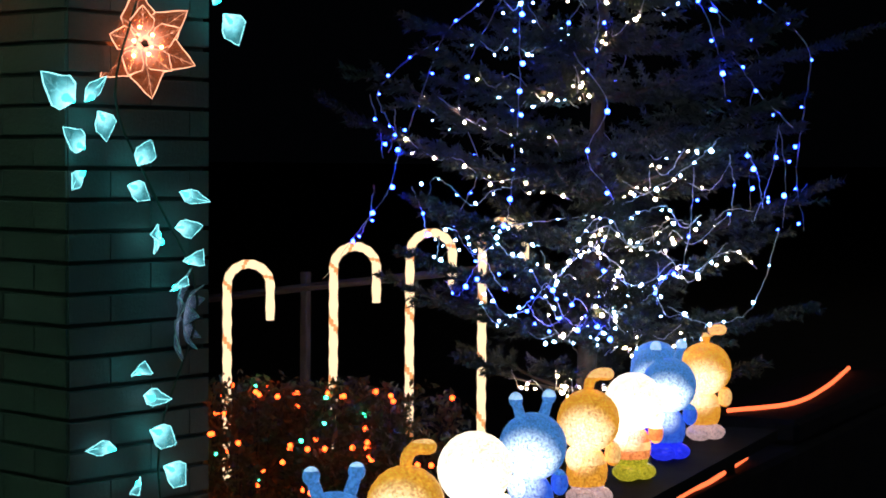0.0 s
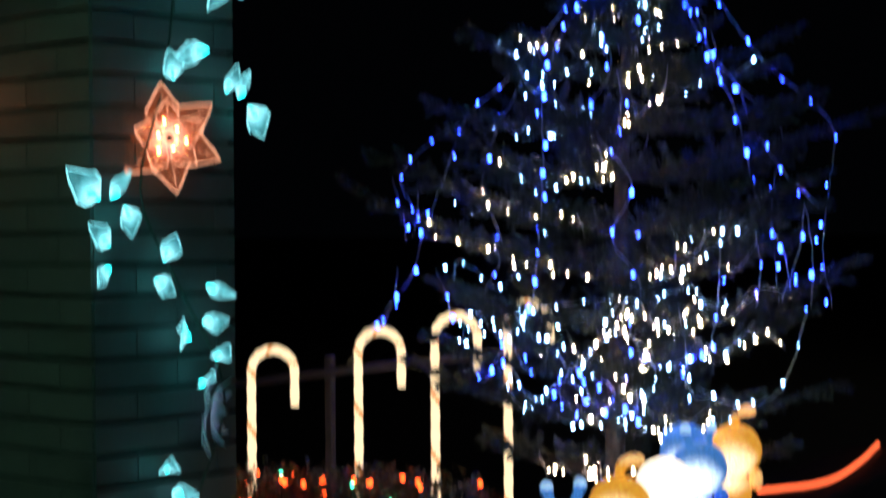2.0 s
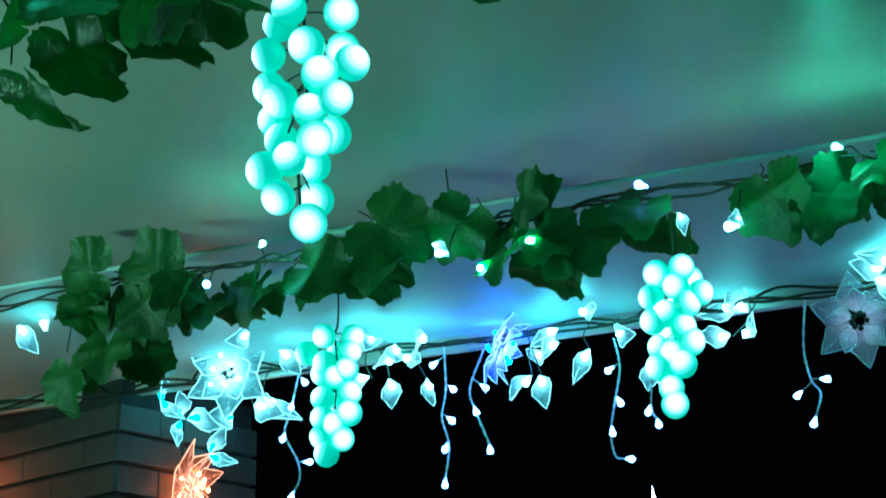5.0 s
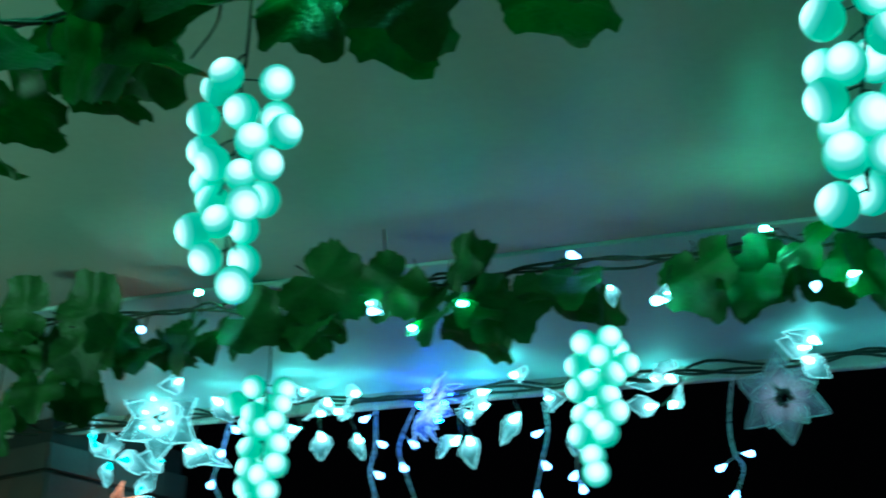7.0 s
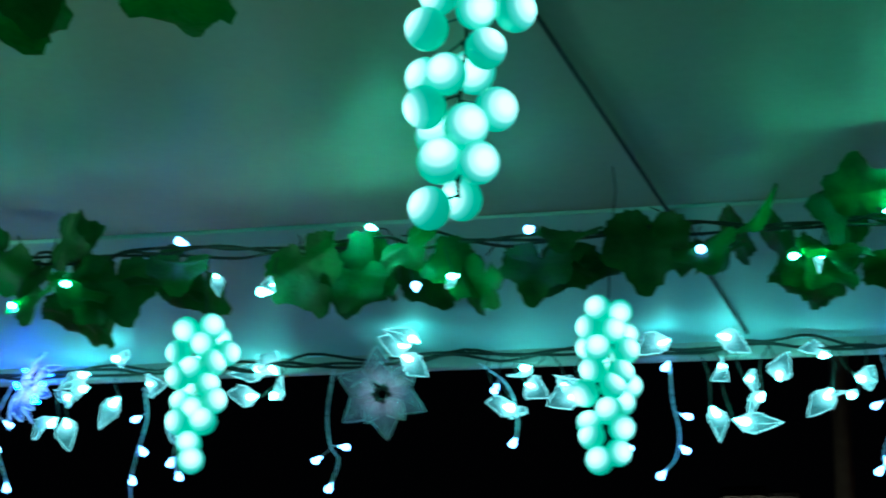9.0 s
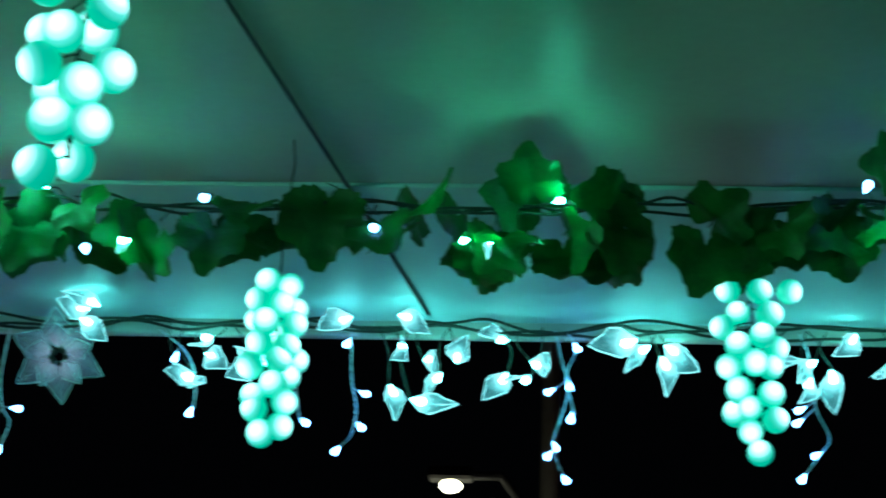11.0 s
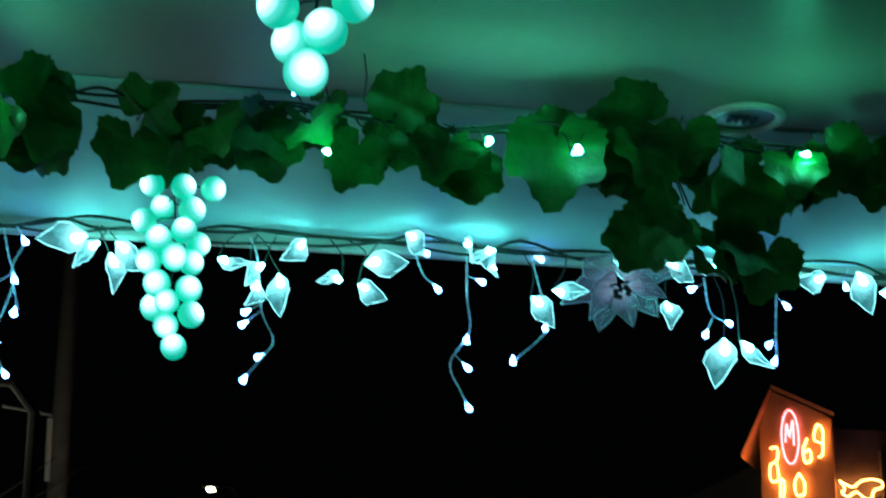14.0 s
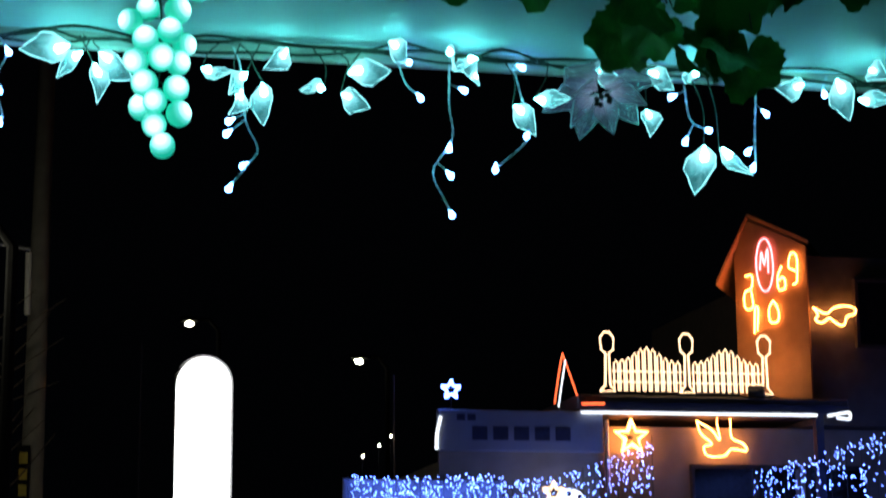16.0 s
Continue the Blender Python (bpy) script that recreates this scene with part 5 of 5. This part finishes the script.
# ---- across the street ----
def pylon_sign():
    t = thing("pylon_sign", "tall white internally lit sign pillar with a rounded top", "sign", pose(1.435, 12, 0))
    bm = bmesh.new()
    ring = [(-0.172, 0.25), (0.172, 0.25), (0.172, 3.19)] + [(0.172 * math.cos(a), 3.19 + 0.172 * math.sin(a)) for a in [math.pi * k / 16 for k in range(1, 16)]] + [(-0.172, 3.19)]
    for y in (-0.05, 0.05):
        bm.faces.new([bm.verts.new((x, y, z)) for x, z in (ring if y < 0 else ring[::-1])])
    part("face", bm, M["pylon"], t, "glowing white face")
    bm = bmesh.new()
    edge = [(x * 1.06, 0, z + 0.01) for x, z in ring]
    rings = [[bm.verts.new((x, y, z)) for x, _, z in edge] for y in (-0.048, 0.048)]
    n = len(edge)
    for k in range(n):
        bm.faces.new((rings[0][k], rings[0][(k + 1) % n], rings[1][(k + 1) % n], rings[1][k]))
    part("frame", bm, M["metal"], t)
    part("foot", boxed(-0.2, 0.2, -0.12, 0.12, 0, 0.25, bevel=0.01), M["concrete"], t)


pylon_sign()


def utility_pole():
    t = thing("utility_pole", "grey concrete utility pole with a cable bracket and a hanging plate", "pole", pose(0.31, 24, 0))
    part("shaft", tube(bmesh.new(), [(0, 0, 0), (0, 0, 11)], 0.16, 14, 0.1), M["concrete"], t, smooth=True)
    part("bracket", tube(bmesh.new(), [(-0.75, -0.05, 6.55), (0.0, 0, 6.45)], 0.025, 6), M["metal"], t)
    part("conduit", tube(bmesh.new(), [(-0.13, -0.12, 5.6), (-0.14, -0.12, 6.4)], 0.04, 8), M["white"], t)
    plate = part("plate", boxed(-0.19, -0.03, -0.2, -0.17, 2.6, 3.95, bevel=0.005), M["plank"], t)
    for k in range(6):
        part("writing_bar", boxed(-0.16, -0.06, -0.206, -0.201, 3.72 - 0.2 * k, 3.86 - 0.2 * k), M["yellow"], plate)
    b = thing("bare_tree", "bare dark winter tree twigs beside the pole", "tree", pose(-0.6, 23, 0))
    bm = bmesh.new()
    r = random.Random(5)
    tube(bm, [(0, 0, 0), (-0.1, 0, 3.0), (-0.05, 0, 5.0)], 0.09, 7, 0.04)
    for k in range(16):
        z = 2.8 + k * 0.16
        sx = 1 if k % 3 else -1
        tube(bm, smooth_line([(-0.08, 0, z), (sx * r.uniform(0.3, 0.6), 0.1, z + 0.35), (sx * r.uniform(0.8, 1.3), 0.2, z + r.uniform(0.7, 1.1))], 3), 0.022, 5, 0.004)
    part("trunk", bm, M["bark"], b)


utility_pole()


def street_lamp(x, y, z, r, label, power=0):
    t = thing("street_lamp", label, "street lamp", pose(x + 0.8, y, 0), group="street lamps")
    part("pole", tube(bmesh.new(), [(0, 0, 0), (0, 0, z - 0.2), (-0.25, 0, z + 0.12), (-0.7, 0, z + 0.12)], 0.07, 8, 0.05), M["plank"], t)
    part("head", boxed(-1.05, -0.55, -0.14, 0.14, z + 0.06, z + 0.2, bevel=0.03), M["plank"], t)
    put("glass", ball("glass", r, M["street"], 12, 8, 0.62), t, pose(-0.8, 0, z))
    if power:
        lamp("street_light", "POINT", (x, y, z - 0.25), (x, y, 0), power, (1.0, 0.92, 0.62), 0.1)


street_lamp(4.15, 50, 9.85, 0.125, "street lamp with a bright warm-white head")
street_lamp(-0.75, 20, 5.88, 0.12, "near street lamp with a glaring warm-white head", 30)
street_lamp(8.8, 50, 8.93, 0.125, "street lamp with a bright warm-white head")


def mast(x, y, h):
    t = thing("mast", "thin dark steel mast", "mast", pose(x, y, 0), group="thin masts")
    part("shaft", tube(bmesh.new(), [(0, 0, 0), (0, 0, h)], 0.009, 6), M["rail"], t)


mast(1.43, 20.0, 4.67)
mast(4.16, 20.0, 4.39)


def shop():
    t = thing("shop_building", "low shop with a gabled upper storey, trimmed with rope lamps", "building", pose(0, 20, 0))
    part("wall", boxed(6.4, 12.5, 0.6, 7, 0, 3.93), M["clad"], t)
    part("side_wing", boxed(5.0, 6.395, 0.9, 6, 0, 3.6), M["clad"], t)
    roof = part("roof", boxed(6.2, 9.42, -0.15, 3.6, 4.03, 4.2, bevel=0.02), M["roof"], t)
    part("fascia", boxed(6.22, 9.4, -0.17, -0.153, 4.02, 4.12), M["ink"], roof)
    # gabled upper storey, its decorated gable turned to the yard
    up = bmesh.new()
    a, c = (8.51, 0.9), (9.13, 0.2)
    ring = [(a[0], a[1], 4.2), (c[0], c[1], 4.2), (c[0], c[1], 6.05), (8.92, 0.437, 6.24), (8.63, 0.765, 6.46), (a[0], a[1], 6.1)]
    back = [(x + 1.6, y + 2.6, z) for x, y, z in ring]
    fv, bv = [up.verts.new(p) for p in ring], [up.verts.new(p) for p in back]
    up.faces.new(fv)
    up.faces.new(bv[::-1])
    for k in range(6):
        up.faces.new((fv[k], bv[k], bv[(k + 1) % 6], fv[(k + 1) % 6]))
    part("upper_wall", up, M["timber"], t, "orange-brown timber cladding")
    rf = bmesh.new()
    line = [(8.21, 0.75, 5.65), (8.63, 0.74, 6.49), (9.16, 0.18, 6.07)]
    lo = [rf.verts.new(p) for p in line]
    hi = [rf.verts.new((x, y, z + 0.05)) for x, y, z in line]
    lb = [rf.verts.new((x + 1.7, y + 2.75, z)) for x, y, z in line]
    hb = [rf.verts.new((x + 1.7, y + 2.75, z + 0.05)) for x, y, z in line]
    for k in (0, 1):
        rf.faces.new((hi[k], hi[k + 1], hb[k + 1], hb[k]))
        rf.faces.new((lo[k], lb[k], lb[k + 1], lo[k + 1]))
        rf.faces.new((lo[k], lo[k + 1], hi[k + 1], hi[k]))
    part("gable_roof", rf, M["timber"], t, "timber-lined gable roof")
    part("upper_wing", boxed(9.16, 12.5, 0.3, 6, 3.95, 5.95), M["roof"], t)
    w = part("window", boxed(9.78, 10.6, 0.24, 0.296, 4.9, 5.65), M["dark_glass"], t)
    for x0, x1, z0, z1 in ((9.74, 10.64, 5.65, 5.69), (9.74, 10.64, 4.86, 4.9), (9.74, 9.78, 4.9, 5.65)):
        part("frame", boxed(x0, x1, 0.22, 0.294, z0, z1), M["rail"], w)
    for x0, x1 in ((7.78, 8.5), (8.56, 9.02), (9.2, 9.9)):
        w = part("window", boxed(x0, x1, 0.55, 0.596, 2.2, 3.45), M["dark_glass"], t)
        part("frame", boxed(x0 - 0.04, x1 + 0.04, 0.53, 0.594, 3.45, 3.5), M["rail"], w)
        part("frame", boxed(x0 - 0.04, x0, 0.53, 0.594, 2.2, 3.45), M["rail"], w)
    part("column", boxed(9.03, 9.12, -0.1, 0.0, 0, 4.03), M["ink"], t)
    part("downpipe", tube(bmesh.new(), [(6.74, 0.55, 0), (6.74, 0.55, 4.0)], 0.03, 8), M["white"], t)
    b = thing("sign_board", "long pale sign board with a line of dark lettering", "sign", pose(5.55, 19.9, 3.78))
    part("board", boxed(-0.93, 0.94, -0.04, 0.04, -0.22, 0.23, bevel=0.01), M["board"], b)
    for k in range(5):
        part("writing_bar", boxed(-0.55 + 0.235 * k, -0.38 + 0.235 * k, -0.05, -0.043, -0.1, 0.05), M["ink"], b)
    for k in range(2):
        part("writing_bar", boxed(-0.72 + 0.12 * k, -0.63 + 0.12 * k, -0.05, -0.043, 0.11, 0.18), M["ink"], b)
    part("support", boxed(-0.9, 0.9, 0.042, 0.12, -3.78, -0.22), M["clad"], b)


shop()


def picket_lamp():
    """Rope-lamp picture of a garden fence with three lanterns, on the shop roof."""
    t = thing("fence_light", "cream rope lamp shaped as picket fence with three lanterns", "rope light", pose(6.585, 19.95, 4.2))

    def add(name, line, r=0.014, mat="rope_cream"):
        part(name, tube(bmesh.new(), line, r, 5), M[mat], t)

    for px in (0.0, 0.935, 1.87):
        add("lantern_post", [(px - 0.09, 0, 0.05), (px - 0.03, 0, 0.12), (px - 0.02, 0, 0.48), (px - 0.07, 0, 0.52), (px - 0.08, 0, 0.66), (px - 0.03, 0, 0.72), (px + 0.03, 0, 0.72), (px + 0.08, 0, 0.66), (px + 0.07, 0, 0.52), (px + 0.02, 0, 0.48), (px + 0.03, 0, 0.12), (px + 0.09, 0, 0.05), (px - 0.09, 0, 0.05)])
        part("foot", boxed(px - 0.08, px + 0.08, -0.05, 0.05, 0.0, 0.04), M["rail"], t)
    for s in (0.0, 0.935):
        for k in range(11):
            x = s + 0.1 + 0.073 * k
            h = 0.36 + 0.16 * math.exp(-(((k - 5) / 2.6) ** 2))
            add("picket", [(x - 0.024, 0, 0.06), (x - 0.024, 0, h), (x, 0, h + 0.04), (x + 0.024, 0, h), (x + 0.024, 0, 0.06)], 0.01)
        for z in (0.16, 0.28):
            add("rail", [(s + 0.05, 0, z), (s + 0.9, 0, z)], 0.009)
    part("base", boxed(-0.15, 2.02, -0.03, 0.03, -0.002, 0.02), M["rail"], t)


picket_lamp()


def outline_lamp(x, y, z, line, mat, label, r=0.014, turn=0):
    t = thing("rope_light_figure", label, "rope light", pose(x, y, z, 0, 0, turn))
    part("tube", tube(bmesh.new(), smooth_line([(a, 0, b) for a, b in line], 4), r, 5), M[mat], t)
    return t


def star_line(r0, r1, n=5):
    return [((r0 if k % 2 == 0 else r1) * math.sin(k * math.pi / n), (r0 if k % 2 == 0 else r1) * math.cos(k * math.pi / n)) for k in range(2 * n + 1)]


t = thing("rope_light_figure", "warm glowing rope-lamp star on the shop front", "rope light", pose(7.02, 20.5, 3.8))
for q in (0.21, 0.18):
    part("tube", tube(bmesh.new(), [(a, -0.03 * (q < 0.2), b) for a, b in star_line(q, q * 0.42)], 0.013, 5), M["rope_warm"], t)
part("back_stay", boxed(-0.02, 0.02, 0.0, 0.1, -0.02, 0.02), M["rail"], t)
BIRD = [(-0.3, 0.2), (-0.12, 0.1), (-0.02, -0.02), (-0.05, 0.22), (0.1, 0.3), (0.12, 0.02), (0.25, -0.05), (0.3, -0.14), (0.12, -0.12), (0.02, -0.2), (-0.18, -0.2), (-0.22, -0.1), (-0.12, -0.06), (-0.25, 0.05), (-0.3, 0.2)]
outline_lamp(8.12, 20.52, 3.8, BIRD, "rope_warm", "warm glowing rope-lamp bird on the shop front", 0.0095)
FLY = [(-0.26, 0.1), (-0.1, 0.03), (0.0, 0.1), (0.14, 0.13), (0.27, 0.1), (0.26, 0.04), (0.16, 0.0), (0.12, -0.1), (0.02, -0.08), (-0.06, -0.02), (-0.16, -0.08), (-0.24, -0.04), (-0.2, 0.0095), (-0.26, 0.1)]
outline_lamp(9.46, 20.22, 5.22, FLY, "rope_warm", "warm glowing rope-lamp bird on the upper wall", 0.0095)
OVAL = [(0.11 * math.cos(a), 0.32 * math.sin(a)) for a in [2 * math.pi * k / 16 for k in range(17)]]
outline_lamp(8.76, 20.56, 5.88, OVAL, "rope_pink", "pink glowing oval rope lamp on the gable", 0.011, -48)
outline_lamp(8.75, 20.55, 5.92, [(-0.06, -0.1), (-0.03, 0.12), (0.0, -0.05), (0.05, 0.15), (0.05, -0.15)], "rope_pink", "pink rope-lamp stroke inside the oval", 0.011, -48)
outline_lamp(8.91, 20.4, 5.72, [(0.0, 0.12), (-0.06, 0.0), (-0.05, -0.16), (0.03, -0.14), (0.02, -0.02), (-0.05, -0.04)], "rope_warm", "warm rope-lamp curl on the gable", 0.0095, -48)
outline_lamp(8.99, 20.3, 5.76, [(0.05, 0.0), (-0.04, 0.06), (0.0, 0.22), (0.07, 0.16), (0.06, -0.12), (0.0, -0.16)], "rope_warm", "warm rope-lamp curl on the gable", 0.0095, -48)
outline_lamp(8.61, 20.73, 5.57, [(-0.04, 0.2), (0.05, 0.2), (0.04, 0.05), (-0.05, 0.0), (-0.05, -0.18), (0.05, -0.18), (0.04, 0.0095)], "rope_warm", "warm rope-lamp bell on the gable", 0.0095, -48)
outline_lamp(8.66, 20.67, 5.22, [(-0.02, -0.15), (0.0, 0.15), (0.04, 0.13), (0.02, -0.12)], "rope_warm", "warm rope-lamp candle on the gable", 0.0095, -48)
outline_lamp(8.82, 20.49, 5.29, [(0.0, 0.15), (-0.06, 0.05), (-0.05, -0.1), (0.05, -0.1), (0.06, 0.03), (0.0, 0.15)], "rope_warm", "warm rope-lamp drop on the gable", 0.0095, -48)
rope_light("rope_light", [(6.23, 19.82, 3.995), (7.6, 19.82, 4.0), (9.01, 19.82, 4.005)], "rope_white", 0.018, "white rope lamp along the shop awning edge")
rope_light("rope_light", [(9.14, 19.82, 4.0), (9.3, 19.82, 4.03), (9.4, 19.82, 4.04), (9.4, 19.82, 3.97), (9.25, 19.82, 3.98)], "rope_white", 0.018, "white rope lamp loop at the awning corner")
rope_light("rope_light", [(6.24, 19.82, 4.09), (6.5, 19.82, 4.095)], "rope_red", 0.016, "red rope lamp end on the awning")
rope_light("rope_light", [(6.24, 19.9, 4.1), (6.14, 19.9, 4.4), (6.05, 19.9, 4.66)], "rope_red", 0.01, "thin red rope lamp of a small steeple")
rope_light("rope_light", [(5.95, 19.9, 4.1), (6.0, 19.9, 4.4), (6.05, 19.9, 4.66)], "rope_red", 0.011, "thin red rope lamp of a small steeple")
rope_light("rope_light", [(5.98, 19.85, 4.05), (6.02, 19.85, 4.3), (6.07, 19.85, 4.58)], "rope_white", 0.01, "thin white rope lamp of a small steeple")
rope_light("rope_light", [(4.6, 19.85, 3.57), (4.61, 19.85, 3.75), (4.65, 19.85, 3.93)], "rope_white", 0.02, "white rope lamp at the end of the sign board")
sl = outline_lamp(4.78, 19.9, 4.23, star_line(0.11, 0.05), "net_blue", "small blue-white star lamp on the sign board", 0.016)
part("stake", tube(bmesh.new(), [(0, 0.02, -0.222), (0, 0.02, 0.05)], 0.008, 5), M["plank"], sl)
sl = outline_lamp(5.78, 19.4, 3.08, star_line(0.12, 0.055), "rope_cream", "small cream star lamp on a stake above the net lights", 0.02)
part("stake", tube(bmesh.new(), [(0, 0.02, -3.13), (0, 0.02, 0.05)], 0.01, 5), M["rail"], sl)


def light_net(x0, x1, y, z_of, z_low, n, label, seed):
    """A net of blue-white diodes on thin wires."""
    r = random.Random(seed)
    t = thing("light_net", label, "light net", pose(x0, y, 0))
    bm = bmesh.new()
    for k in range(n):
        f = r.random()
        x = (x1 - x0) * f
        z = z_of(f) - abs(r.gauss(0, 1)) * 0.4 * (z_of(f) - z_low)
        bmesh.ops.create_icosphere(bm, subdivisions=1, radius=0.008, matrix=Matrix.Translation((x, r.uniform(-0.04, 0), max(z, z_low))))
    tagged(part("diode_net", bm, M["net_blue"], t, "many blue-white diodes"), kind="stuff")
    for k in range(14):
        f = k / 13
        part("wire", tube(bmesh.new(), [((x1 - x0) * f, 0.02, 0.0), ((x1 - x0) * f, 0.02, z_of(f))], 0.003, 3), M["stem"], t)


light_net(3.55, 5.2, 19.3, lambda f: 3.24 - 0.02 * math.sin(6 * f), 2.4, 420, "low net of blue-white diodes before a pale backing panel", 1)
light_net(5.2, 6.9, 19.4, lambda f: 3.2 + 0.5 * f * f, 2.4, 380, "sagging net of blue-white diodes rising to the shop front", 2)
light_net(8.0, 10.4, 19.3, lambda f: 3.3 + 0.72 * f, 2.3, 480, "slanting net of blue-white diodes in front of the shop windows", 3)
for k, (dx, dz) in enumerate(((4.0, 3.62), (4.13, 3.72), (3.82, 3.5))):
    t = thing("small_lamp", "tiny far warm-white lamp on a thin post", "lamp", pose(dx, 20, 0), group="far small lamps")
    put("glass", ball("glass", 0.015, M["street"], 8, 6), t, pose(0, 0, dz))
    part("post", tube(bmesh.new(), [(0, 0.03, 0), (0, 0.03, dz)], 0.006, 5), M["plank"], t)

# pale panel added to catch the net's blue glow, and a round lantern on a post
t = thing("net_backing", "pale backing panel added to catch the net's blue glow", "fence", pose(3.5, 19.36, 0))
part("panel", boxed(0.0, 1.7, 0.0, 0.03, 0.1, 3.2, bevel=0.004), M["board"], t)
for px in (0.05, 0.85, 1.65):
    part("post", boxed(px - 0.04, px + 0.04, 0.034, 0.11, 0.0, 3.22, bevel=0.004), M["rail"], t)
t = thing("ball_lantern", "round white lantern with dark patches, glowing on a thin post", "lantern", pose(6.0, 19.55, 0))
put("globe", ball("globe", 0.17, M["rope_white"], 20, 14, 0.92), t, pose(0, 0, 2.98))
for dx, dz, q in ((0.07, 0.05, 0.035), (-0.05, 0.09, 0.03), (0.11, -0.02, 0.028)):
    put("patch", ball("patch", q, M["ink"], 10, 6), t, pose(dx, -0.135, 2.98 + dz))
part("post", tube(bmesh.new(), [(0, 0, 0), (0, 0, 2.84)], 0.015, 6), M["rail"], t)


def floodlight(place, target, base, energy, colour, cone, label):
    """A small box floodlight on a stand, with its beam."""
    t = thing("floodlight", label, "floodlight", look(place, target), group="shop floodlights")
    part("housing", boxed(-0.09, 0.09, -0.07, 0.07, 0.02, 0.12, bevel=0.01), M["rail"], t)
    foot = look(place, target).inverted() @ Vector((place[0], place[1], base))
    part("stand", tube(bmesh.new(), [(0, -0.05, 0.07), foot], 0.015, 6), M["rail"], t)
    beam = bpy.data.lights.new("flood_beam", "SPOT")
    beam.energy, beam.color, beam.spot_size, beam.shadow_soft_size = energy, colour, cone, 0.05
    beam.spot_blend = 1.0
    new("flood_beam", beam).matrix_world = look(place, target)


floodlight((5.6, 18.9, 1.9), (5.9, 20.9, 2.95), 0.0, 130, (0.02, 0.09, 1.0), 1.0, "dark box floodlight throwing blue light on the shop side wing")
floodlight((8.35, 19.95, 4.32), (8.8, 20.7, 5.5), 4.2, 60, (1.0, 0.34, 0.08), 2.5, "dark box floodlight throwing orange light on the timber gable")
